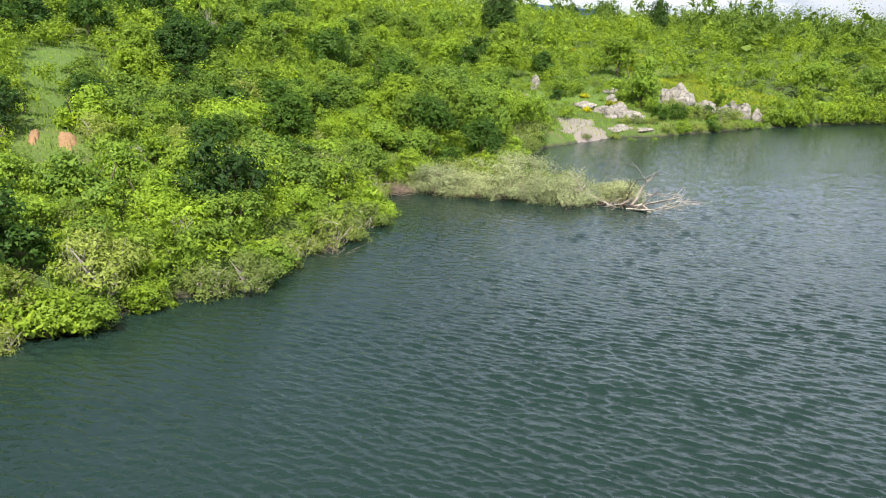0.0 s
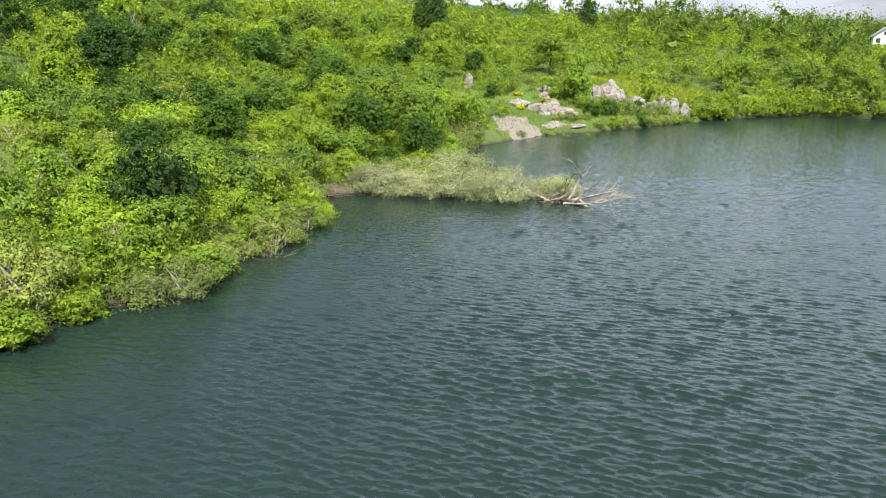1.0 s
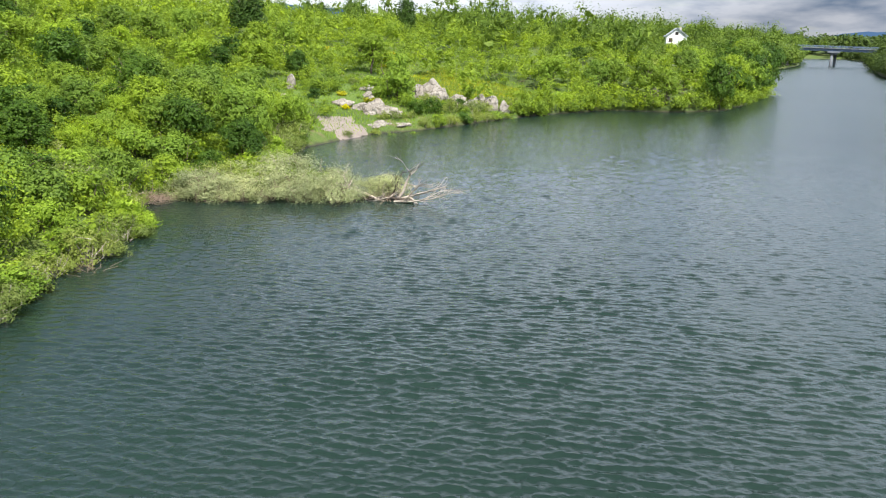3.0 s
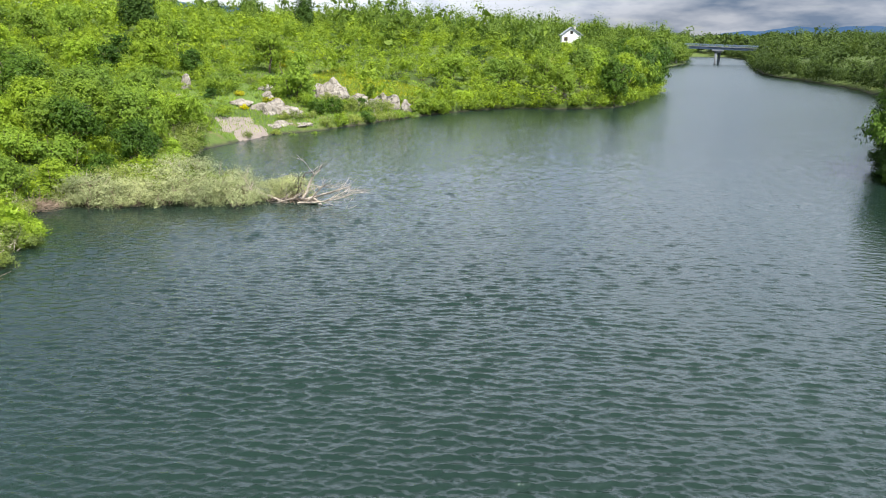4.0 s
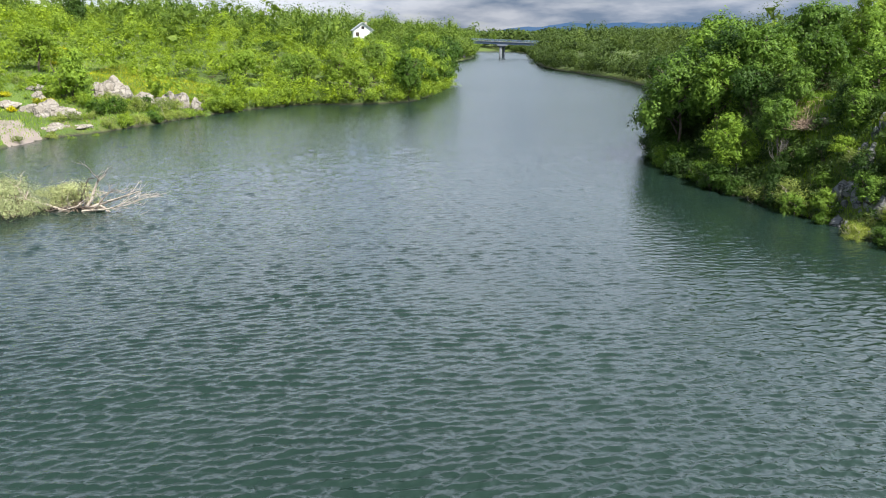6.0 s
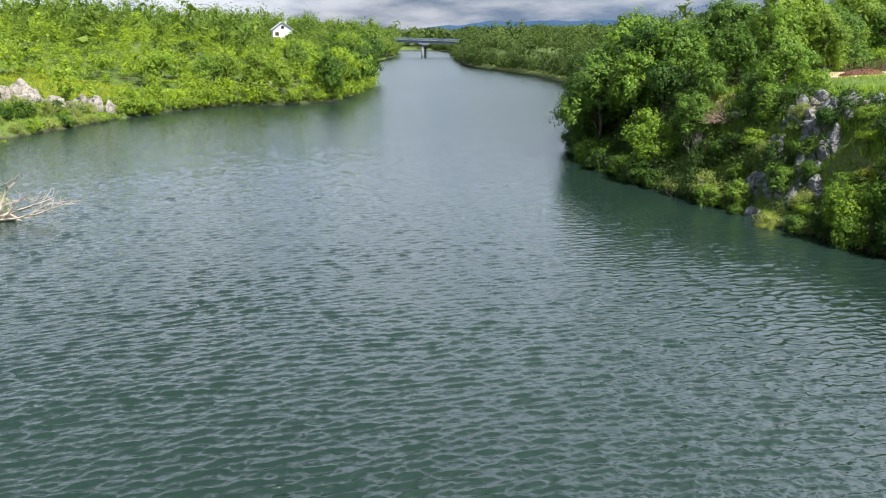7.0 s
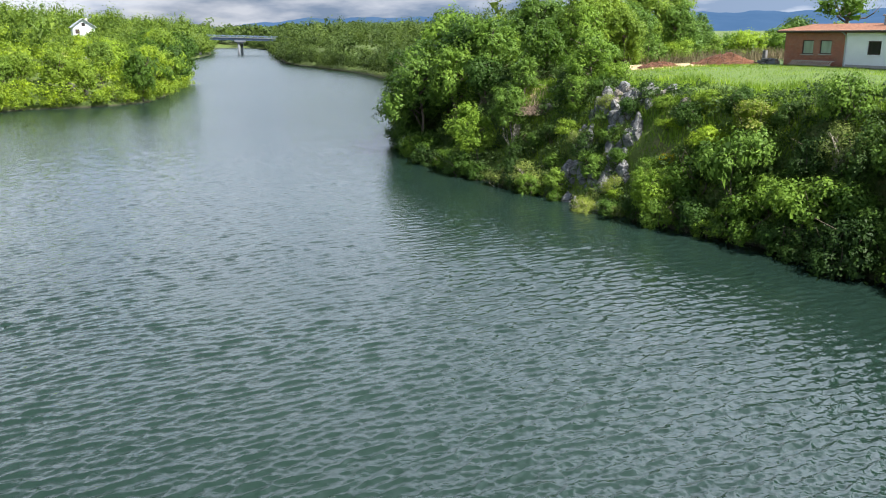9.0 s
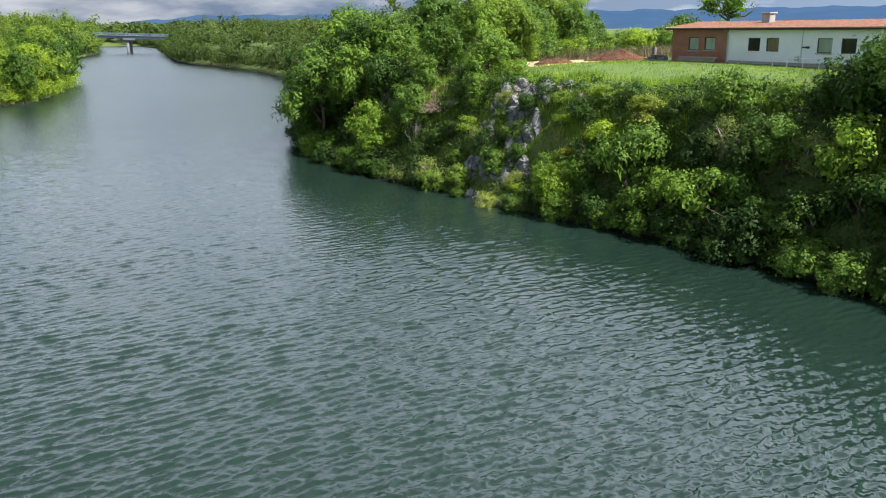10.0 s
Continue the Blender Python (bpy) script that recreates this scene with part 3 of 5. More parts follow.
PLANTS = {
    # kind: (name, category, label, builder, number of variants, first seed, its numbers)
    "shrub": ("shrub", "shrub", "mid-green leafy shrub on the grassy river bank", shrub_meshes, 3, 10, ("shrub", 1.7, 1.35, 64, 20, 0.19, 0.118)),
    "lime": ("shrub", "shrub", "bright yellow-green shrub in fresh spring leaf", shrub_meshes, 3, 20, ("lime", 1.75, 1.3, 64, 20, 0.19, 0.118)),
    "fresh": ("shrub", "shrub", "fresh green rounded bush of the steep bank", shrub_meshes, 3, 130, ("fresh", 1.7, 1.4, 64, 20, 0.19, 0.118)),
    "fresh_tree": ("tree", "tree", "broad-leaved tree with fresh mid-green crown", tree_meshes, 3, 140, ("fresh", 6.6, 2.5, 2.9, 110, 20, 0.27, 0.165)),
    "deep": ("shrub", "shrub", "deep green dense shrub on the steep bank", shrub_meshes, 3, 30, ("deep", 1.7, 1.5, 64, 20, 0.2, 0.132)),
    "dark": ("shrub", "shrub", "dark green bush with small dense leaves", shrub_meshes, 2, 40, ("dark", 1.7, 1.6, 64, 20, 0.18, 0.11)),
    "olive": ("shrub", "shrub", "olive-green straggly shrub with bare grey twigs", shrub_meshes, 3, 50, ("olive", 1.6, 1.15, 78, 20, 0.17, 0.085, 0.26, 13, 22, PALE_WOOD)),
    "willow": ("willow_bush", "shrub", "silvery grey-green willow bush standing at the waterline", shrub_meshes, 3, 60, ("willow", 1.7, 1.2, 105, 20, 0.155, 0.06, 0.38, 13, 18, TWIG)),
    "broom": ("broom_bush", "shrub", "broom bush in full bright yellow flower", shrub_meshes, 2, 70, ("broom", 1.1, 0.7, 45, 14, 0.2, 0.12, 0.2)),
    "bloom": ("blossom_bush", "shrub", "leafy bush with flat creamy white flower heads", shrub_meshes, 2, 80, ("bloom", 1.7, 1.5, 70, 20, 0.19, 0.12)),
    "tree": ("tree", "tree", "young broad-leaved tree with fresh green crown", tree_meshes, 3, 90, ("shrub", 6.6, 2.5, 2.9, 110, 20, 0.27, 0.165)),
    "lime_tree": ("tree", "tree", "broad-leaved tree with light yellow-green crown", tree_meshes, 2, 100, ("lime", 6.8, 2.5, 3.1, 110, 20, 0.27, 0.165)),
    "deep_tree": ("tree", "tree", "broad-leaved tree with deep green dense crown", tree_meshes, 3, 110, ("deep", 6.8, 2.7, 3.2, 120, 20, 0.275, 0.17)),
    "thin_tree": ("tree", "tree", "slender tree with dark limbs and thin crown", tree_meshes, 1, 150, ("deep", 8.0, 3.2, 2.6, 34, 20, 0.24, 0.15, 0.1, 12, 0.24)),
    "dark_tree": ("tree", "tree", "dark green tree with dense upright crown", tree_meshes, 2, 120, ("dark", 8.0, 2.3, 3.8, 130, 20, 0.28, 0.18, 0.1, 22)),
}
MADE = {}


def plant_meshes(kind, variant, far):
    if (kind, variant, far) not in MADE:
        build, seed, numbers = PLANTS[kind][3], PLANTS[kind][5], PLANTS[kind][6]
        MADE[kind, variant, far] = build(seed + variant, *numbers, far=far)
    return MADE[kind, variant, far]


rng = np.random.default_rng(5)
planted = []


def plant(kind, x, y, size=1.0, z=None, label="", group="", tall=1.0, full=False):
    if x > 0:  # the right bank is greener than the sunny hillside
        kind = {"shrub": "fresh", "tree": "fresh_tree", "lime_tree": "fresh_tree" if y < 73 else "tree"}.get(kind, kind)
    name, category, text, _, count, _, _ = PLANTS[kind]
    thing = new(name)
    thing.empty_display_size = 0.3
    thing.matrix_basis = Matrix.Translation((x, y, (max(z_at(x, y), -0.15) if z is None else z) - 0.06)) @ pose(0, 0, 0, 0, 0, float(rng.uniform(0, 360))) @ Matrix.Diagonal((size, size, size * tall * float(rng.uniform(0.88, 1.12)), 1))
    for piece, me in plant_meshes(kind, int(rng.integers(count)), not full and math.hypot(x, y) > (88 if x < 0 else 135)):
        child(new(piece, me), thing)
    planted.append((x, y, size))
    return tagged(thing, label or text, category, group)


# open ground that bushes keep clear of: (x, y, radius, stretch towards the bridge)
OPEN = [(-85, 37, 4.5, 6), (-76, 32, 3, 4), (-66, 27, 2.4, 4), (-59.5, 24.5, 1.8, 2.5), (-54.2, 21.9, 2.7, 6.5), (-49.7, 25, 1.5, 5.0), (-39.3, 13.2, 1.4, 1.5), (-40.3, 25.6, 2.0, 1.5),
        (-58, 91, 3.5, 8), (-59, 102, 4, 5), (-54, 98, 3, 5), (-57, 118, 5, 6), (-50, 125, 3.4, 4), (-65, 110, 4.5, 6), (-73, 100, 4.5, 5), (-69, 95, 3.5, 5), (-64, 100.8, 4, 5),
        (-56, 136, 4.5, 7), (-62, 130, 5, 7), (-52, 142, 3, 5), (-69, 117, 5, 6), (-50.9, 296, 10.0, 75), (-66, 125, 5, 6),
        (26.6, 50.6, 1.5, 1.4), (22.9, 53.6, 1.3, 0.6), (26.9, 55.4, 1.3, 1), (24.2, 65.4, 1.5, 2.4)]


def is_open(x, y):
    for ox, oy, r, reach in OPEN:
        d = math.hypot(ox, oy)
        ux, uy = -ox / d, -oy / d
        k = min(max((x - ox) * ux + (y - oy) * uy, 0), reach)
        if math.hypot(x - ox - k * ux, y - oy - k * uy) < r:
            return True
    return False


def scatter(x0, x1, y0, y1, gap, limit, keep, tries=6000, clear=0.7):
    """Uneven places at least about gap apart, nearest to the river first, where keep(x, y, to_left, to_right) allows."""
    X, Y = rng.uniform(x0, x1, tries), rng.uniform(y0, y1, tries)
    dl, dr, wet = along(X, Y, LEFT_SHORE), along(X, Y, RIGHT_SHORE), in_river(X, Y)
    got = []
    for x, y, a, b, w in zip(X, Y, dl, dr, wet):
        if w or not keep(x, y, a, b) or is_open(x, y):
            continue
        g = gap * rng.uniform(0.8, 1.25)
        if all((x - p) ** 2 + (y - q) ** 2 > g * g for p, q in got) and all((x - p) ** 2 + (y - q) ** 2 > (g * clear + (max(0, 1.1 * s - 0.7) if x > 0 and clear > 0.5 else 0)) ** 2 for p, q, s in planted):
            got.append((x, y))
            if len(got) >= limit:
                break
    return got


def pick(**chances):
    names = list(chances)
    w = np.array([chances[k] for k in names], float)
    return names[int(rng.choice(len(names), p=w / w.sum()))]


# left bank: single plants of note first
plant("dark", -40.3, 25.6, 1.6, label="large dark green bush beside the shore bushes")
plant("dark_tree", -93, 117, 1.5, full=True, label="tall dark green tree standing alone on hillside")
plant("lime", -60.2, 110.0, 2.05, tall=1.4, full=True, label="rounded bright green bush among the pale rocks")
plant("lime_tree", -71.5, 91.5, 0.55, label="small bright green tree by the pale rocks")
for x, y, s in ((-60.5, 104.8, 0.85), (-61.7, 104, 0.6), (-74, 132, 1.1), (-76.5, 137.9, 1.5), (-79, 134, 1.0), (-62.5, 99.4, 0.6), (-57.2, 104.3, 0.6), (-88, 133, 0.9), (-66, 104, 0.7)):
    plant("broom", x, y, s)
for x, y, s, k in ((-56.5, 99.8, 0.62, "olive"), (-53.6, 112, 0.8, "olive"), (-52.4, 116.5, 0.75, "deep"), (-55.5, 107, 0.6, "deep"), (-51, 121, 0.8, "olive"), (-61, 112.5, 0.7, "olive"),
                   (-67.5, 99, 0.6, "deep"), (-71, 105, 0.9, "shrub"), (-64, 115.5, 0.8, "olive"), (-54.3, 104, 0.55, "olive"), (-69, 112, 0.6, "olive"), (-48.2, 130, 0.8, "olive"), (-57, 113.5, 0.6, "lime")):
    plant(k, x, y, s)
for k in range(11):  # willows of the spit
    u = k / 10
    plant("willow", -45 + 10.6 * u + rng.normal() * 0.4, 47.6 + 4.6 * u + rng.normal() * 0.5, rng.uniform(0.8, 1.2), z=-0.1, group="willows of the spit")
for x, y, s in ((-38.5, 54.5, 1.45), (-36, 56, 1.25), (-41.5, 55.5, 1.5), (-44, 53.5, 1.3), (-40, 52, 1.2), (-32.2, 55.2, 0.85), (-30.6, 55.3, 0.95), (-33.6, 54.3, 0.5)):
    plant("willow", x, y, s, z=-0.1, group="willows of the spit")
for x, y, s, k in ((-55.5, 76, 1.1, "olive"), (-57, 80, 1.15, "olive"), (-54, 72, 1.1, "olive"), (-58.8, 84, 0.9, "lime"), (-60.5, 87.5, 0.7, "olive"), (-52.4, 114.2, 1.0, "olive"), (-50.8, 118.5, 1.1, "olive"), (-53.4, 109.8, 0.9, "deep"), (-50, 121.8, 0.8, "olive"), (-46.8, 130.5, 1.0, "shrub"), (-55.6, 101.2, 0.7, "olive"), (-62.5, 108, 0.7, "shrub"), (-70, 108, 1.0, "shrub"), (-67, 115, 1.0, "lime")):
    plant(k, x, y, s)
for x, y, s, k in ((-54.6, 94.5, 0.5, "olive"), (-51.6, 103.2, 0.75, "olive"), (-50.8, 106, 0.8, "shrub"), (-50.2, 109, 0.8, "olive"), (-49.4, 112, 0.75, "deep"), (-48.9, 115, 0.9, "olive"), (-48.2, 118, 0.8, "olive"), (-47.6, 120.8, 0.7, "shrub"), (-55.3, 88.3, 0.5, "olive"), (-46, 128, 0.8, "shrub"), (-44.5, 132, 1.0, "lime"), (-54.8, 106.6, 0.8, "deep"), (-56.2, 113.6, 0.9, "olive")):
    plant(k, x, y, s)
# trees behind the spit
for x, y, s, k in ((-47, 57.5, 0.72, "deep_tree"), (-49.5, 60, 0.95, "lime_tree"), (-52, 64, 1.0, "lime_tree"), (-54.5, 67, 1.05, "tree"), (-57, 71, 0.95, "lime_tree"), (-56, 75, 0.8, "lime_tree"), (-53.5, 59, 0.95, "tree"),
                   (-57.5, 62.5, 1.1, "tree"), (-60, 67, 1.1, "lime_tree"), (-50, 53.5, 0.8, "deep_tree"), (-55, 55, 0.9, "tree"), (-60, 58.5, 1.05, "deep_tree"), (-63, 63, 1.05, "tree"), (-61.5, 75, 0.9, "tree"), (-57.5, 80, 0.65, "lime_tree")):
    plant(k, x, y, s, tall=0.95)
for (ax, ay), (bx, by) in zip(LEFT_SHORE[14:16], LEFT_SHORE[15:17]):
    steps = int(math.hypot(bx - ax, by - ay) / 2.4)
    for i in range(steps):
        u = (i + rng.uniform(0.2, 0.8)) / steps
        plant(pick(olive=3, lime=3, shrub=2), ax + (bx - ax) * u - rng.uniform(0.2, 1.2), ay + (by - ay) * u, rng.uniform(0.8, 1.15), group="bushes of the inlet")
# shore row of the near left bank, hanging over the water
for (ax, ay), (bx, by) in zip(LEFT_SHORE[2:10], LEFT_SHORE[3:11]):
    steps = max(1, int(math.hypot(bx - ax, by - ay) / 1.9))
    for i in range(steps):
        u = (i + rng.uniform(0.2, 0.8)) / steps
        if ay > 2:
            plant(pick(olive=6, lime=2, shrub=2), ax + (bx - ax) * u + rng.uniform(-0.3, 0.6), ay + (by - ay) * u, rng.uniform(0.75, 1.15), z=-0.1, group="shore bushes", tall=0.9)
for x, y in scatter(-64, -32, 6, 54, 2.7, 90, lambda x, y, a, b: 1.2 < a < 26 and x < -0.9 * y * 0.4):
    far = along(np.array([x]), np.array([y]), LEFT_SHORE)[0]
    plant(pick(shrub=4, lime=4, olive=2 if far < 9 else 1, deep=2, bloom=0.5, dark=0.5), x, y, 0.85 + 0.85 * rng.uniform() ** 1.6, group="hillside bushes", tall=0.95)
# higher up the near hill: dark and light trees
for x, y in scatter(-76, -48, 26, 60, 5.0, 24, lambda x, y, a, b: 9 < a < 26, 3000, 0.3):
    plant(pick(deep_tree=1, tree=3, lime_tree=3), x, y, rng.uniform(0.5, 0.8), group="young trees among the bushes", tall=0.85)
for x, y in scatter(-150, -72, 30, 125, 4.8, 80, lambda x, y, a, b: a > 24 and math.hypot(x, y) < 150):
    plant(pick(deep_tree=4, tree=4, lime_tree=2), x, y, rng.uniform(0.75, 1.15), group="hillside trees", tall=0.85)
# far part of the left bank along the water
for x, y in scatter(-50, -12, 126, 232, 4.2, 42, lambda x, y, a, b: 0.3 < a < 13):
    plant(pick(deep_tree=0.6, tree=2, lime_tree=2, lime=2, shrub=2, olive=1), x, y, rng.uniform(0.9, 1.3), group="shore bushes of the point")
for x, y, k, s in ((-17, 172, "deep_tree", 1.1), (-15.5, 190, "deep_tree", 1.35), (-15.5, 203, "deep_tree", 1.3), (-16.5, 214, "deep_tree", 1.55), (-15.4, 220, "deep_tree", 1.6), (-17.5, 227, "deep_tree", 1.75), (-20.5, 219, "tree", 1.6), (-24, 226, "deep_tree", 1.6), (-18.5, 208, "tree", 1.5), (-21, 198, "deep_tree", 1.5), (-41, 163, "bloom", 1.5), (-33, 165, "bloom", 1.4)):
    plant(k, x, y, s)
# ridge trees against the sky
for x, y in scatter(-175, -42, 165, 300, 8.5, 48, lambda x, y, a, b: a > 26):
    plant(pick(deep_tree=2, tree=3, lime_tree=2, dark_tree=0.5), x, y, 0.65 + 0.75 * rng.uniform() ** 2, group="ridge trees", tall=0.85)

for x, y, s in ((-52.5, 280.2, 0.72), (-50.3, 281.1, 0.80), (-48.2, 281.9, 0.82), (-46.2, 282.7, 0.95), (-44.4, 283.4, 1.05)):
    plant("tree" if s > 0.5 else "lime_tree", x, y, s, group="trees before the house", full=True)


def bank_x(y):
    return float(np.interp(y, [p[1] for p in RIGHT_SHORE], [p[0] for p in RIGHT_SHORE]))


# right bank
plant("tree", 17.0, 80.5, 1.42, label="broad green tree leaning over the river's edge")
plant("deep_tree", 17.4, 86, 1.25)
plant("tree", 20.5, 83, 1.35)
plant("deep_tree", 21, 78, 1.2)
plant("tree", 19.2, 75.5, 1.05)
for k, x, y, s in (("deep", 16.9, 76.6, 1.1), ("shrub", 16.5, 79.6, 1.15), ("deep", 16.6, 82.6, 1.2), ("deep", 17.0, 85.8, 1.15), ("shrub", 17.9, 89.2, 1.1), ("deep", 18.6, 72.4, 0.9)):
    plant(k, x, y, s, z=-0.1, label="dense green bush hanging over the water's edge", group="bushes over the water")
plant("lime", 17.3, 73.4, 0.5, z=0.0, label="low bright green bush at the waterline")
plant("olive", 18.4, 69.6, 0.6, z=0.0)
for k, x, y, s, h, text in (("shrub", 28.4, 42.4, 1.3, 1.25, "large rounded bright green bush on the steep bank"), ("shrub", 29.4, 37.4, 1.4, 1.0, "broad bright green bush over the water"), ("tree", 24.5, 45.9, 0.5, 1.15, "upright light green sapling by the water"),
                           ("shrub", 26.3, 42.2, 0.62, 0.7, "low pale green bush over the dark water"), ("olive", 21.9, 50.6, 0.6, 0.9, ""), ("shrub", 24.1, 53.2, 0.86, 1.05, ""), ("olive", 24.2, 50.7, 0.5, 1.5, ""), ("lime", 28.2, 45.8, 0.8, 0.8, ""), ("lime", 26.4, 46.9, 0.6, 0.8, ""), ("lime", 27.3, 49.3, 0.5, 0.8, ""), ("lime", 29.3, 47.9, 0.6, 0.8, ""), ("bloom", 25.6, 48.2, 0.5, 1.0, ""),
                           ("bloom", 29.9, 43.6, 0.9, 0.95, "bush with flat creamy white flower heads on bank"), ("shrub", 28.0, 59.3, 0.9, 1.2, "thick green bush at the meadow's edge"), ("shrub", 25.2, 58.9, 0.95, 0.85, ""), ("shrub", 32.6, 38.9, 1.04, 1.1, ""),
                           ("dark", 30.6, 39.2, 0.75, 1.2, ""), ("dark", 31.4, 36.0, 0.95, 1.1, ""), ("shrub", 19.4, 72.2, 1.5, 0.9, ""), ("deep", 21.3, 72.2, 1.3, 1.1, ""), ("olive", 20.9, 58.9, 1.1, 0.75, ""), ("deep", 30.4, 35.0, 1.05, 1.0, ""), ("shrub", 30.6, 32.6, 1.0, 1.1, "")):
    plant(k, x, y, s, label=text, tall=h)
plant("tree", 22.8, 65.8, 0.55)
plant("shrub", 28.4, 63.1, 0.95)
plant("shrub", 28.9, 60.4, 0.7)
for x, y, s, k in ((24.3, 50.2, 0.5, "lime"), (25.2, 53.8, 0.55, "shrub"), (24.0, 56.5, 0.6, "olive"), (22.6, 57.6, 0.55, "shrub"), (24.8, 58.6, 0.7, "shrub"), (26.6, 48.0, 0.5, "broom"), (27.4, 46.4, 0.42, "broom"),
                   (23.2, 51.9, 0.5, "olive"), (27.6, 50.9, 0.5, "lime"), (22.1, 60.6, 0.6, "deep"), (26.2, 57.6, 0.6, "deep"), (25.9, 55.9, 0.5, "olive"), (23.5, 48.8, 0.45, "olive"), (25.8, 49.0, 0.5, "shrub")):
    plant(k, x, y, s)
for x, y in scatter(16, 48, 58, 112, 2.5, 70, lambda x, y, a, b: 0.2 < b < 22 and (y > 70 or x < 27) and not (x > 27 and y < 78) and y > 60):
    plant(pick(deep_tree=4, tree=1, lime_tree=1, deep=3), x, y, rng.uniform(0.62, 0.98), group="trees of the right bank")
for i in range(6, len(RIGHT_SHORE) - 1):  # bushes hanging over the water
    (ax, ay), (bx, by) = RIGHT_SHORE[i - 4], RIGHT_SHORE[i - 3]
    steps = max(1, int(math.hypot(bx - ax, by - ay) / 2.0))
    for k in range(steps if 12 < by < 95 else 0):
        u = (k + rng.uniform(0.2, 0.8)) / steps
        rocky = 49.5 < ay + (by - ay) * u < 56
        if ay + (by - ay) * u > 14:
            plant(pick(deep=4, dark=2, shrub=2, olive=0.7), ax + (bx - ax) * u + rng.uniform(-0.5, 0.2), ay + (by - ay) * u, rng.uniform(0.35, 0.5) if rocky else rng.uniform(0.8, 1.2) if ay < 46 else rng.uniform(0.55, 0.95), z=-0.15, group="bushes over the water")
for x, y in scatter(20, 46, 14, 62, 2.0, 120, lambda x, y, a, b: 0.6 < b < (9.0 if y < 36 else 4.9 if y < 58 else 6.3), 20000):
    plant(pick(deep=6, dark=2.2, shrub=1.6, lime=0.5, olive=0.3), x, y, rng.uniform(0.9, 1.4) * (1.1 if y < 33 else 0.55 if x > bank_x(y) + 3.8 else 1.0 if y < 40 else 0.8 if y < 46 else 0.55), group="bushes of the steep bank")
for x, y, s in ((36.8, 32, 1.0), (35.4, 29.6, 0.95), (38.5, 34, 0.75)):
    plant("deep_tree", x, y, s * 0.62)
for x, y, s, k in ((33, 77, 1.05, "lime_tree"), (36, 80, 1.1, "lime_tree"), (39, 79, 1.0, "tree"), (43, 84, 1.1, "lime_tree"), (46, 82, 0.95, "tree"), (49, 88, 1.0, "lime_tree"), (30, 82, 1.2, "tree"), (53, 90, 0.8, "tree"), (34, 88, 1.15, "tree"), (41, 92, 1.1, "lime_tree"), (36.5, 75.5, 0.8, "lime_tree"), (31.5, 74, 0.9, "tree")):
    plant(k, x, y, s, group="trees behind the meadow")
for x, y, s, k in ((31, 73, 1.0, "lime"), (34, 75.5, 1.2, "shrub"), (37.5, 77, 1.2, "lime"), (41, 78.5, 1.3, "shrub"), (44.5, 80, 1.2, "lime"), (48, 84, 1.3, "shrub"), (29, 76, 1.1, "deep")):
    plant(k, x, y, s, group="hedge behind the meadow")
for x, y in scatter(40, 100, 84, 135, 4.4, 40, lambda x, y, a, b: b > 8 and x > y * 0.44):
    plant(pick(lime=2, shrub=2, deep=1), x, y, rng.uniform(1.0, 1.7), group="hedge behind the meadow")
plant("thin_tree", 58.3, 71.2, 1.0, label="slender tree with dark limbs behind the brick building")


for x, y in scatter(17, 60, 93, 215, 5.0, 30, lambda x, y, a, b: 0.6 < b < 11):
    plant(pick(deep_tree=4, tree=1, lime_tree=1), x, y, rng.uniform(0.75, 1.25), group="trees along the far right bank")


# ---- woods and scrub too many to count ----
def mass(name, label, places, leaf, rx, rz, leaves, length, width, category="woods"):
    """One mesh of many crowns: places is a list of (x, y, size)."""
    kinds = []
    for s in range(6):
        r = np.random.default_rng(300 + s)
        kinds.append(crown_points(r, 2 * leaves, rx, rz, 9, -0.6, 0.08, 14, 0.62, 6))
    VV, FF, base = [], [], 0
    r = np.random.default_rng(9)
    zs = height([p[0] for p in places], [p[1] for p in places])
    for (x, y, size), z in zip(places, zs):
        P, N, core, faces = kinds[int(r.integers(6))]
        tall, w = r.uniform(0.75, 1.3), r.uniform(0, 6.28)
        leafy = size ** 0.6 * (min(max(math.hypot(x, y) / 330, 0.6), 1.15) if "wood" in leaf else 1.0)
        turn = np.array(((math.cos(w), -math.sin(w), 0), (math.sin(w), math.cos(w), 0), (0, 0, 1))).T
        stretch, foot = np.array((1, 1, tall)) * size, np.array((x, y, z + rz * size * 0.8))
        v, f = with_core(*leaf_cards(r, (P @ turn) * stretch + foot, N @ turn, length * 0.8 * leafy, width * 0.9 * leafy), (core @ turn) * stretch + foot, faces)
        VV.append(v)
        FF.append(f + base)
        base += len(v)
    tagged(new(name, mesh_of(name, np.concatenate(VV), np.concatenate(FF), LEAF[leaf], True)), label, category, kind="stuff")


def shore_spots(line, gap, side):
    out = []
    for (ax, ay), (bx, by) in zip(line[:-1], line[1:]):
        steps = int(math.hypot(bx - ax, by - ay) / gap)
        out += [(ax + (bx - ax) * k / steps + side * rng.uniform(-0.5, 0.8), ay + (by - ay) * k / steps, rng.uniform(0.45, 0.8)) for k in range(steps)]
    return out


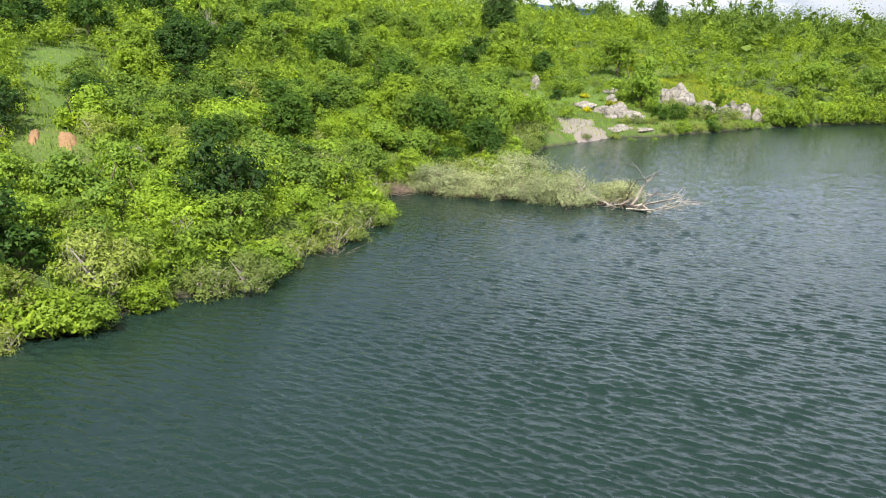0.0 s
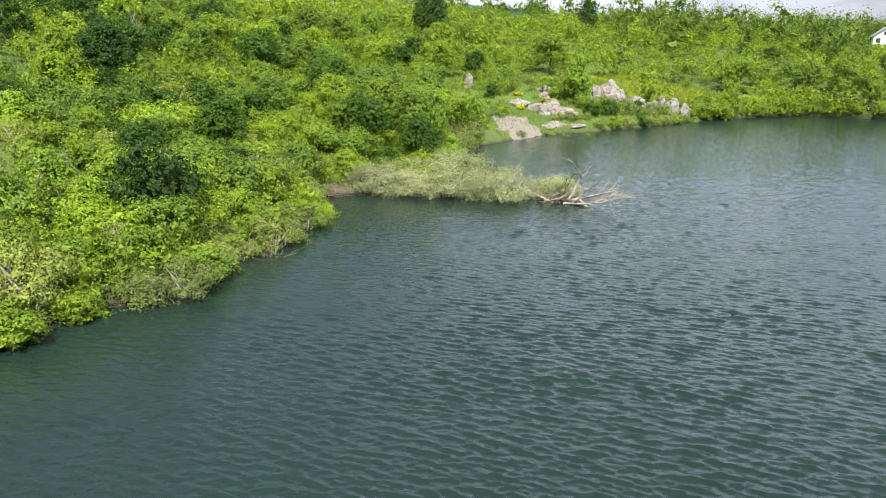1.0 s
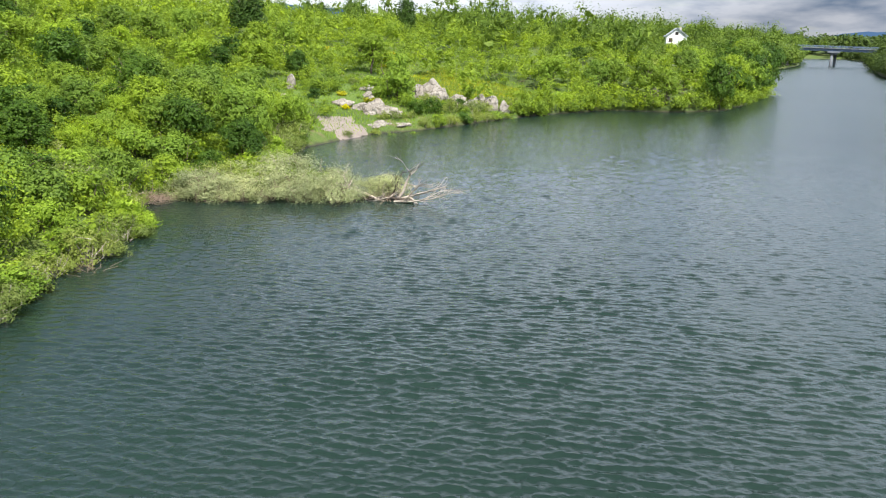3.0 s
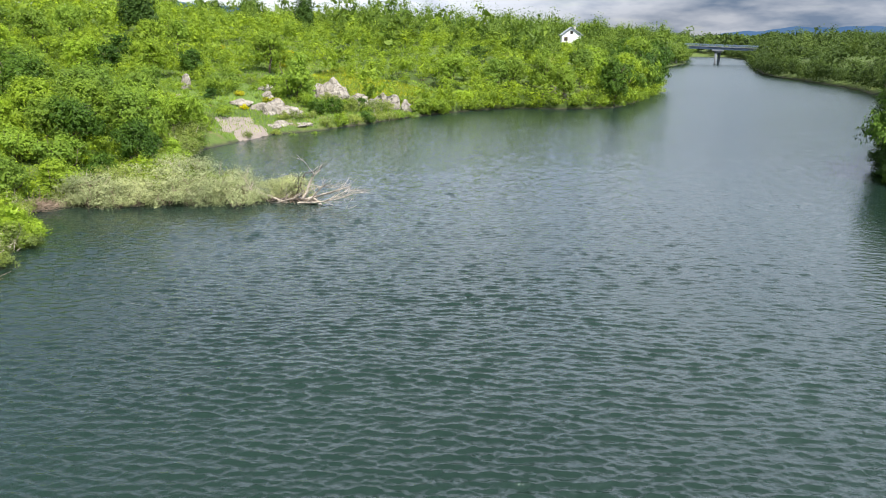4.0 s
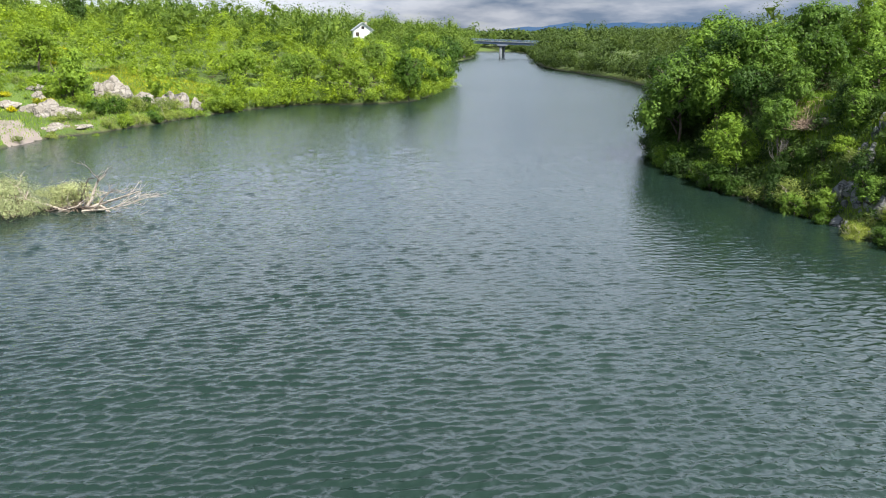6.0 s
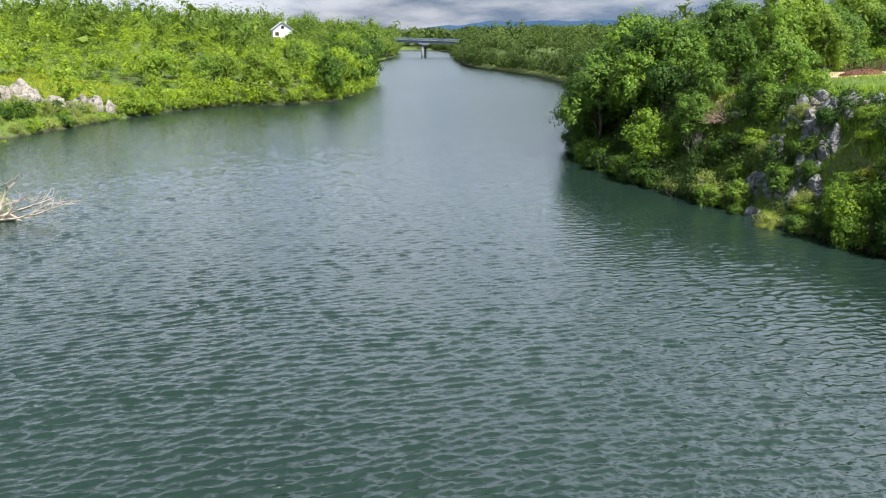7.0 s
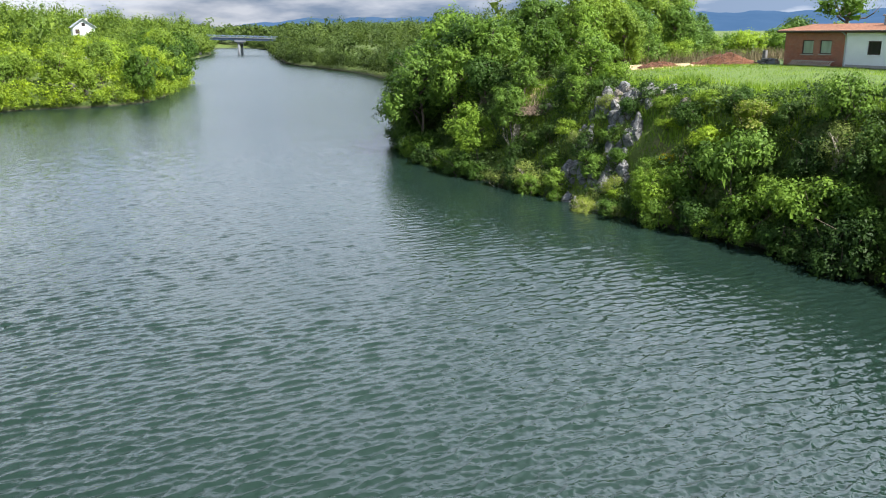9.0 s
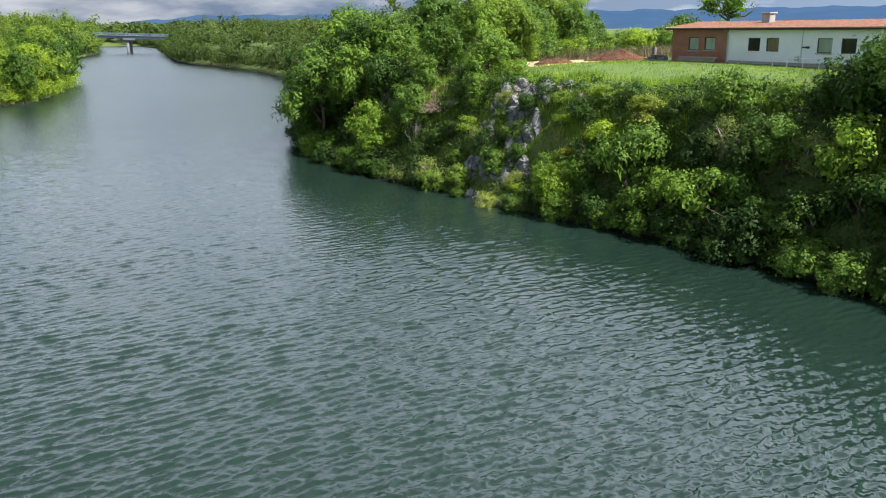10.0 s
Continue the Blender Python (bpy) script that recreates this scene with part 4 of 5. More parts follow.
spots = [(x, y, q * 0.9 if y < 127 else q * 1.9) for x, y, q in shore_spots(LEFT_SHORE[21:28], 1.7, -1)] + [(x, y, (0.55 + 1.0 * rng.uniform() ** 2) * (1.35 if y > 100 else 1.0)) for x, y in scatter(-170, -12, 4, 235, 2.8, 1350, lambda x, y, a, b: a > (2.5 if y < 125 else 0.4) and y > -0.15 * x and math.hypot(x, y) < 240 and a < 100 and (a > 10 or y > 55), 26000)]
low = [(x, y, rng.uniform(0.5, 0.95)) for x, y in scatter(-66, -31, 4, 60, 1.55, 520, lambda x, y, a, b: 0.4 < a < 26, 14000, 0.3)]
mass("hillside_undergrowth", "low green undergrowth between the hillside bushes", low, "scrub", 1.75, 1.3, 110, 0.19, 0.115, "scrub")
low = [(x, y, rng.uniform(0.35, 0.68)) for x, y in scatter(15, 46, 12, 92, 0.9, 1000, lambda x, y, a, b: 0.1 < b < (8.5 if y < 36 else 6.2 if y < 62 else 7.5 if y < 66 else 12), 30000, 0.25)]
mass("bank_undergrowth", "low green undergrowth covering the steep bank", low, "bank", 1.75, 1.4, 70, 0.19, 0.115, "scrub")
rough_spots = []
for x, y in zip(rng.uniform(-78, -50, 330), rng.uniform(92, 136, 330)):
    clear = all(math.hypot(x - a, y - b) > q for a, b, q in ((-57.9, 91.2, 6.0), (-59.3, 101.8, 4.2), (-55.2, 98.2, 3.6), (-57.3, 119.2, 4.0), (-50.6, 124.0, 4.2), (-64, 101, 2.5), (-60, 131, 6), (-54, 134, 5)))
    if clear and is_open(x, y) and along(np.array([x]), np.array([y]), LEFT_SHORE)[0] > 1.5:
        rough_spots.append((x, y, rng.uniform(0.25, 0.65)))
mass("rock_scrub", "low green scrub growing between the pale rocks", rough_spots, "scrub", 1.75, 1.2, 120, 0.2, 0.12, "scrub")
spots += [(x, y, rng.uniform(0.6, 1.05)) for x, y in scatter(-118, -60, 22, 112, 2.5, 420, lambda x, y, a, b: a > 9 and math.hypot(x, y) < 150, 16000, 0.5)]
mass("hillside_scrub", "mixed green scrub covering the hillside", spots, "scrub", 1.75, 1.4, 150, 0.27, 0.17, "scrub")
spots = [(x - 1.5, y, 2.0 * q) for x, y, q in shore_spots(LEFT_SHORE[27:], 4.0, -1)] + [(x, y, 0.8 + 1.35 * rng.uniform() ** 2.2) for x, y in scatter(-190, -10, 160, 820, 6.2, 640, lambda x, y, a, b: a > 0.8 and a < 110, 9000)]
spots = [(x, y, s * (1.45 if y > 430 and x < -22 else 1.0)) for x, y, s in spots]
mass("far_left_woods", "dense green woods on the far left bank", spots, "sunlit_wood", 3.0, 3.0, 200, 0.52, 0.38)
spots = [(x + 1.5, y, 1.7 * q) for x, y, q in shore_spots(RIGHT_SHORE[13:], 4.0, 1)] + [(x, y, 0.65 + 1.5 * rng.uniform() ** 2.5) for x, y in scatter(14, 190, 108, 820, 6.2, 700, lambda x, y, a, b: 0.8 < b < 70 and (x < 16 + 0.25 * y or y > 190), 9000)]
mass("far_right_woods", "dense green woods on the far right bank", spots, "wood_far", 3.5, 3.1, 220, 0.52, 0.38)
spots = [(x, y + rng.uniform(-3, 3), rng.uniform(0.8, 1.3) * (0.5 if y == 771 else 1.0)) for y in (771, 774, 782) for x in np.arange(-60, 40, 3.5)]
mass("river_end_woods", "dark green trees where the river bends away", spots, "wood_far", 3.0, 3.2, 130, 1.2, 0.8)
spots = [(x, y, rng.uniform(0.9, 1.5)) for x, y in zip(rng.uniform(-260, 260, 520), 760 + 500 * rng.uniform(0, 1, 520) ** 1.6)]
mass("distant_woods", "low dark woods where the river bends away", spots, "wood_far", 7.0, 4.5, 60, 3.0, 2.0)


def blades(name, label, places, leaf, tall, wide, category="grass"):
    r = np.random.default_rng(77)
    P = np.array(places)
    n = len(P)
    z = height(P[:, 0], P[:, 1]) - 0.03
    w = r.uniform(0, 6.28, n)
    h = tall * r.uniform(0.5, 1.3, n)
    side = np.stack([np.cos(w), np.sin(w), 0 * w], 1) * wide / 2
    lean = np.stack([r.normal(size=n) * 0.3, r.normal(size=n) * 0.3, np.ones(n)], 1) * h[:, None]
    foot = np.stack([P[:, 0], P[:, 1], z], 1)
    V = np.stack([foot - side, foot + side, foot + lean * 0.6 + side * 0.6, foot + lean], 1).reshape(-1, 3)
    tagged(new(name, mesh_of(name, V, np.arange(4 * n).reshape(n, 4), LEAF[leaf])), label, category, kind="stuff")


def in_region(x0, x1, y0, y1, n, keep):
    X, Y = rng.uniform(x0, x1, n), rng.uniform(y0, y1, n)
    dl, dr, wet = along(X, Y, LEFT_SHORE), along(X, Y, RIGHT_SHORE), in_river(X, Y)
    return np.stack([X, Y], 1)[~wet & keep(X, Y, dl, dr)]


blades("meadow_grass", "tall fresh green meadow grass on the bank top", in_region(22, 44, 36, 78, 60000, lambda x, y, a, b: (b > 3.2) & (b < 13) & (lumps(x * 2.2, y * 2.2) > -0.15)), "grass", 0.62, 0.07)
blades("lawn_grass", "short green grass before the building", in_region(28, 60, 40, 76, 36000, lambda x, y, a, b: (b > 9) & (x < 47.3) & (y < 70.6)), "grass", 0.2, 0.06)
blades("clearing_grass", "short green grass on hillside clearing", in_region(-96, -44, 12, 46, 20000, lambda x, y, a, b: a > 4), "grass", 0.28, 0.08)
blades("bank_grass", "green grass between the pale rocks", in_region(-92, -45, 84, 145, 38000, lambda x, y, a, b: a > 0.4), "grass", 0.38, 0.09)
blades("cliff_grass", "green and dry grass on the rocky bank", in_region(20, 30, 44, 68, 9000, lambda x, y, a, b: a > 2), "grass", 0.4, 0.1)
blades("flowering_grass", "grass slope sprinkled with yellow flowers", in_region(-68, -49, 124, 142, 13000, lambda x, y, a, b: (a > 4)), "flower", 0.35, 0.12)
blades("dry_reeds", "dry brown reeds in front of the hedge", in_region(36, 72, 74, 92, 16000, lambda x, y, a, b: (y > 71.2 + 0.12 * x) & (y < 74 + 0.2 * x) & (lumps(x * 1.5, y * 1.5) > -0.3)), "dry", 1.2, 0.05, "reeds")


# ---- rocks, bare soil ----
def rock(name, seed, x, y, size, material, label, z=None, turn=0.0, sink=0.25, group="", detail=3, category="rock"):
    """A weathered block: a ball cut by planes, then broken up by noise. size: width, depth, height."""
    r = random.Random(seed)
    bm = bmesh.new()
    bmesh.ops.create_icosphere(bm, subdivisions=detail, radius=1.0)
    cuts = []
    for k in range(11):
        n = Vector((r.gauss(0, 1), r.gauss(0, 1), r.gauss(0.2, 0.8))).normalized()
        cuts.append((n, r.uniform(0.55, 0.85)))
    off = Vector((r.uniform(0, 50), r.uniform(0, 50), r.uniform(0, 50)))
    for v in bm.verts:
        p = v.co.copy()
        for n, d in cuts:
            over = p.dot(n) - d
            if over > 0:
                p -= n * over * 0.92
        p *= 1 + 0.22 * noise.noise(p * 1.6 + off) + 0.14 * noise.noise(p * 4.0 + off) + 0.07 * noise.noise(p * 9 + off)
        v.co = Vector((p.x * size[0] / 2, p.y * size[1] / 2, p.z * size[2] / 1.5))
    me = bpy.data.meshes.new(name)
    bm.to_mesh(me)
    bm.free()
    me.materials.append(material)
    ob = new(name, me)
    ob.matrix_basis = pose(x, y, (z_at(x, y) if z is None else z) + size[2] * (0.5 - sink) * 0.6, r.uniform(-6, 6), r.uniform(-6, 6), turn)
    return tagged(ob, label, category, group)


def outcrop(seed, x, y, wide, deep, tall, count, turn, label):
    """A craggy outcrop of weathered blocks that grow out of the slope."""
    r = random.Random(seed)
    top = new("rock_outcrop")
    top.matrix_basis = Matrix.Translation((x, y, z_at(x, y)))
    for i in range(count):
        u, v = r.uniform(-1, 1), r.uniform(-1, 1)
        c, s = math.cos(radians(turn)), math.sin(radians(turn))
        px, py = u * wide / 2 * 0.8, v * deep / 2 * 0.8
        dx, dy = px * c - py * s, px * s + py * c
        k = 1 - 0.45 * abs(u)
        b = rock("block", seed * 50 + i, 0, 0, (wide * r.uniform(0.28, 0.5), deep * r.uniform(0.4, 0.75), tall * r.uniform(0.6, 1.1) * k), LIMESTONE, "", z=0.0, turn=turn + r.uniform(-40, 40), sink=0.1)
        b.matrix_basis = Matrix.Translation((dx, dy, z_at(x + dx, y + dy) - z_at(x, y) - 0.25)) @ b.matrix_basis
        for key in ("category", "group"):
            if key in b:
                del b[key]
        b.parent = top
    return tagged(top, label, "rock", "pale limestone rocks")


def drape(name, label, x, y, rx, ry, turn, material, seed, lift=0.04):
    """A ragged patch of bare ground that follows the slope."""
    r = np.random.default_rng(seed)
    ph = r.uniform(0, 6.28, 4)
    V, rings, seg = [], 9, 44
    for i in range(rings + 1):
        for k in range(seg):
            w = 2 * math.pi * k / seg
            edge = 1 + 0.18 * math.sin(2 * w + ph[0]) + 0.12 * math.sin(5 * w + ph[1]) + 0.08 * math.sin(9 * w + ph[2]) + 0.05 * math.sin(17 * w + ph[3])
            q = edge * i / rings
            u, v = rx * q * math.cos(w), ry * q * math.sin(w)
            c, s = math.cos(turn), math.sin(turn)
            V.append((x + u * c - v * s, y + u * s + v * c, 0))
    V = np.array(V)
    fall = np.repeat(np.linspace(0, 1, rings + 1), seg)
    V[:, 2] = np.maximum(height(V[:, 0], V[:, 1]), -0.3) + lift * (1 - fall ** 3) - 0.05 * fall ** 6 + r.uniform(0, 0.03, len(V)) * (fall < 0.95)
    F = [(i * seg + k, i * seg + (k + 1) % seg, (i + 1) * seg + (k + 1) % seg, (i + 1) * seg + k) for i in range(rings) for k in range(seg)]
    return tagged(new(name, mesh_of(name, V, F, material, True)), label, "ground", kind="structure")


drape("ground_lawn", "bright green lawn before the building", 42, 58, 14, 14.5, 0.05, LAWN, 11, 0.05)
drape("ground_clearing", "bright green grass clearing on hillside", -78, 33, 13, 5.0, -0.42, LAWN, 12, 0.06)
drape("ground_rock_meadow", "grassy slope between the pale rocks", -63, 113, 9.0, 27, -0.55, LAWN, 13, 0.05)
drape("ground_beach", "pinkish gravel beach beside the inlet", -57.9, 91.2, 3.4, 5.6, 0.35, BEACH, 1, 0.12)
drape("ground_clay_bank", "bare orange clay slope in the grass", -53.4, 22.6, 0.5, 2.0, 1.15, CLAY, 2, 0.2)
drape("ground_clay_slip", "narrow streak of bare orange clay", -54.4, 20.9, 0.3, 1.8, 1.15, CLAY, 3, 0.2)
drape("ground_clay_edge", "bare orange clay on the near slope", -39.6, 13.0, 0.6, 1.3, 1.1, CLAY, 4, 0.2)
drape("ground_track", "bare sandy soil strip across the meadow", 41.0, 73.0, 9.0, 3.0, 0.12, SAND, 5, 0.06)
drape("ground_slide", "bare brown soil below the cut branches", 23.9, 65.0, 1.2, 2.9, 0.5, SAND, 6, 0.12)

for i, (x, y, size, turn, text) in enumerate((
        (-52.5, 122.5, (2.0, 1.6, 1.7), 0, "small upright pale limestone rock"), (-65.5, 110.5, (3.4, 2.0, 1.0), 30, "flat pale rock showing through the grass"),
        (-63, 107.0, (2.6, 1.8, 1.2), 80, "pale rock among yellow broom"), (-73.2, 101.5, (1.6, 1.4, 3.0), 0, "upright pale rock on the wooded slope"), (-69.3, 94.2, (1.5, 1.3, 1.4), 15, "pale grey rock below the trees"),
        (-64, 101, (4.6, 2.4, 1.0), 30, "low brownish limestone slab in grass"), (-55.8, 103.0, (2.0, 1.6, 1.2), 10, "pale rock by the inlet"), (-49.7, 25.3, (1.9, 1.1, 0.9), 30, "single grey boulder lying in the bushes"),
        (-29.9, 155.4, (2.4, 1.8, 2.4), 0, "brownish rock showing between the bushes"), (-27.0, 153.0, (1.8, 1.4, 1.2), 40, "pale rock at the foot of bushes"), (-12.9, 213, (1.1, 0.9, 1.0), 0, "white stone at the tip of the bank"),
        (-24.2, 473, (6, 10, 9), 0, "pale pinkish cliff face near the far bridge"))):
    rock("rock_outcrop" if max(size) > 2.5 else "boulder", 400 + i, x, y, size, LIMESTONE, text, turn=turn, detail=4 if max(size) > 5 else 3, group="pale limestone rocks")
outcrop(61, -59.3, 101.8, 7.6, 3.8, 2.3, 10, 35, "large sloping slab of pale grey limestone")
outcrop(62, -55.2, 98.2, 7.4, 2.4, 0.9, 7, 62, "flat pale rock ledge at the waterline")
outcrop(63, -57.3, 119.2, 8.4, 4.4, 3.7, 15, 30, "tall cracked pale grey limestone outcrop")
outcrop(64, -50.6, 124.0, 8.6, 3.4, 3.3, 13, 60, "pinkish grey limestone outcrop above the water")
r = random.Random(31)
for i in range(120):
    u, v = r.random(), r.random()
    x, y = 22.0 + 6.6 * u + 0.6 * v, 56.8 - 7.6 * v * (1 - 0.3 * u) + 0.9 * u
    s = 0.25 + 1.0 * r.random() ** 1.5
    rock("rock", 500 + i, x, y, (s * 1.2, s, s * r.uniform(0.9, 1.5)), GREY_ROCK, "blue-grey jagged limestone rock of the steep bank", turn=r.uniform(0, 180), sink=0.4, group="rocks of the steep bank", detail=2)
for i, (x, y, s) in enumerate(((27.5, 55.3, 1.0), (26.9, 56.0, 0.9), (26.3, 55.4, 1.1), (28.3, 52.0, 1.0), (28.6, 49.6, 0.8), (23.6, 61.6, 0.8), (24.6, 62.6, 0.7), (25.3, 61.4, 0.8))):
    rock("boulder", 560 + i, x, y, (s * 1.2, s, s * 0.8), LIMESTONE, "pale boulder at the edge of the meadow", turn=40 * i, group="boulders at the meadow's edge")


def mound(x, y, rx, ry, tall, turn, seed, label):
    r = np.random.default_rng(seed)
    n = 34
    V = []
    for i in range(n):
        for k in range(n):
            u, v = 2 * i / (n - 1) - 1, 2 * k / (n - 1) - 1
            d = math.hypot(u, v)
            top = max(0.0, 1 - d) ** 0.7 * (1 + 0.35 * noise.noise((u * 2.3 + seed, v * 2.3, 0))) + 0.16 * noise.noise((u * 6, v * 6, seed)) * (d < 0.95)
            V.append((u * rx, v * ry, tall * top + r.uniform(-0.05, 0.05) - 0.1))
    F = [(i * n + k, (i + 1) * n + k, (i + 1) * n + k + 1, i * n + k + 1) for i in range(n - 1) for k in range(n - 1)]
    ob = new("earth_mound", mesh_of("earth_mound", V, F, EARTH))
    ob.matrix_basis = pose(x, y, z_at(x, y), 0, 0, turn)
    return tagged(ob, label, "earth")


mound(45.0, 71.2, 3.4, 1.7, 1.15, -25, 3, "large heap of freshly dug dark red earth")
mound(38.2, 71.2, 2.1, 1.2, 0.6, -10, 8, "small heap of dug brown earth on meadow")


# ---- dead wood ----
def forked(rng, start, way, length, thick, levels, spread=0.5, lift=0.15):
    """Limbs of a dead branch that forks again and again."""
    out = []
    way = np.asarray(way, float) / np.linalg.norm(way)
    pts, p, w = [np.asarray(start, float)], np.asarray(start, float), way
    for k in range(4):
        w = w + rng.normal(size=3) * 0.16 + np.array((0, 0, lift * 0.3))
        w /= np.linalg.norm(w)
        p = p + w * length / 4
        pts.append(p)
    out.append((pts, np.linspace(thick, thick * 0.35 if levels else 0.006, 5)))
    if levels:
        for k in range(int(rng.integers(2, 5))):
            i = int(rng.integers(1, 5))
            side = w + rng.normal(size=3) * spread + np.array((0, 0, lift))
            out += forked(rng, pts[i], side, length * rng.uniform(0.4, 0.7), thick * 0.45, levels - 1, spread, lift)
    return out


def snag():
    rng = np.random.default_rng(12)
    top = new("fallen_tree")
    top.matrix_basis = Matrix.Translation((-29.9, 54.2, 0)) @ Matrix.Diagonal((1.2, 1.15, 0.92, 1))
    for k, (start, way, length, thick, levels) in enumerate((
            ((0.3, 0, 0.05), (2.6, 0.3, 1.05), 3.4, 0.14, 3), ((0.2, 0.2, 0.1), (1.0, 0.4, 1.6), 3.0, 0.12, 3), ((0.2, -0.2, 0.0), (2.2, -0.1, 0.45), 2.8, 0.11, 3),
            ((-0.4, 0.3, 0.1), (0.5, 0.8, 1.1), 2.4, 0.1, 3), ((-0.5, -0.4, 0.0), (-1.6, -0.3, 0.35), 2.6, 0.1, 3), ((-2.4, -0.6, 0.0), (-1.4, -0.2, 0.6), 2.3, 0.1, 2), ((-1.6, -0.7, -0.05), (1.5, 0.0, 0.25), 2.2, 0.08, 2))):
        v, f = tubes(forked(rng, start, way, length, thick, levels, 0.5, 0.12), 5)
        child(new("branch", mesh_of("branch", v, f, PALE_WOOD if k != 3 else DARK_WOOD)), top, "bare grey branch" if k < 3 else "")
    v, f = tubes([(bend(rng, (-3.2, -0.4, 0.0), (1.4, 0.1, 0.18), 6, 0.03), np.linspace(0.1, 0.14, 6)), (bend(rng, (-3.4, -0.7, -0.05), (-1.0, -0.8, 0.3), 5, 0.06), np.linspace(0.05, 0.09, 5))], 6)
    child(new("trunk", mesh_of("trunk", v, f, DARK_WOOD)), top, "dark wet trunk lying in the water")
    twigs = []
    for k in range(90):
        a = np.array((rng.uniform(-3.6, 1.2), rng.normal() * 0.5, 0.0))
        b = a + np.array((rng.normal() * 0.5 + 0.2, rng.normal() * 0.4, rng.uniform(0.25, 0.95)))
        twigs.append((bend(rng, a, b, 3, 0.1), (0.018, 0.013, 0.006)))
    v, f = tubes(twigs, 3)
    child(new("twig_tangle", mesh_of("twig_tangle", v, f, TWIG)), top, "tangled reddish brown dry twigs")
    tagged(top, "fallen dead tree with bare grey branches in the water", "dead tree")


snag()


def brush_pile(x, y, rx, tall, count, seed, material, label):
    rng = np.random.default_rng(seed)
    limbs = []
    for k in range(count):
        w, q = rng.uniform(0, 6.28), rng.uniform(0, 1) ** 0.6 * rx
        a = np.array((q * math.cos(w), q * math.sin(w), rng.uniform(0, 0.4) * tall))
        d = rng.normal(size=3) * np.array((1, 1, 0.45))
        d /= np.linalg.norm(d)
        b = a + d * rng.uniform(0.6, 1.5)
        b[2] = max(b[2], 0.05) + (1 - q / rx) * tall * 0.5
        a[2] += (1 - q / rx) * tall * 0.5
        limbs.append((bend(rng, a, b, 3, 0.08), (0.02, 0.015, 0.006)))
    v, f = tubes(limbs, 3)
    ob = new("brush_pile", mesh_of("brush_pile", v, f, material))
    ob.matrix_basis = Matrix.Translation((x, y, z_at(x, y)))
    tagged(ob, label, "brushwood", kind="stuff")


brush_pile(22.9, 62.9, 1.4, 0.8, 420, 3, TWIG, "heap of dry reddish brown cut brushwood")
brush_pile(25.0, 68.6, 1.3, 1.2, 320, 4, TWIG, "pile of dry cut branches below the trees")
brush_pile(-46.0, 45.4, 1.2, 0.5, 260, 5, TWIG, "tangle of dry brown driftwood at the shore")
brush_pile(-42.0, 49.0, 1.6, 0.45, 320, 6, TWIG, "tangle of dry brown driftwood along the spit")
brush_pile(-35.2, 29.6, 0.9, 0.5, 160, 7, TWIG, "dry washed-up twigs under the shore bushes")


def bare_tree(x, y, tall, seed, label, material=None, levels=3):
    rng = np.random.default_rng(seed)
    limbs = []
    for k in range(6):
        limbs += forked(rng, (rng.normal() * 0.1, rng.normal() * 0.1, -0.2), (rng.normal() * 0.28, rng.normal() * 0.28, 1), tall * rng.uniform(0.6, 0.9), 0.05 * tall / 4, levels, 0.35, 0.3)
    v, f = tubes(limbs, 4)
    ob = new("bare_tree", mesh_of("bare_tree", v, f, material or PALE_WOOD))
    ob.matrix_basis = Matrix.Translation((x, y, z_at(x, y)))
    tagged(ob, label, "dead tree")


bare_tree(21.2, 63.0, 2.6, 21, "leafless grey shrub with thin upright branches")
bare_tree(-92.5, 58.5, 4.2, 22, "leafless pale tree among the green crowns")
bare_tree(-39.2, 52.9, 2.8, 23, "dead bare bush with pale twigs on the spit", PALE_WOOD, 2)
bare_tree(-44.0, 41.0, 2.2, 24, "dead bare bush with pale twigs by the shore", PALE_WOOD, 2)
bare_tree(-36.2, 20.5, 2.0, 25, "dead bare bush with pale twigs by the shore", PALE_WOOD, 2)
bare_tree(-34.8, 14.5, 2.0, 26, "dead bare bush with pale twigs by the shore", PALE_WOOD, 2)
v, f = tubes([(bend(np.random.default_rng(3), (24.2, 66.8, z_at(24.2, 66.8) + 0.1), (24.9, 64.6, z_at(24.9, 64.6) + 0.12), 4, 0.04), (0.07, 0.065, 0.05, 0.03)), (bend(np.random.default_rng(4), (24.0, 66.0, z_at(24, 66) + 0.1), (24.5, 64.8, z_at(24.5, 64.8) + 0.3), 4, 0.06), (0.05, 0.04, 0.03, 0.02))], 6)
tagged(new("log", mesh_of("log", v, f, PALE_WOOD)), "pale forked log lying on the bare slope", "log")


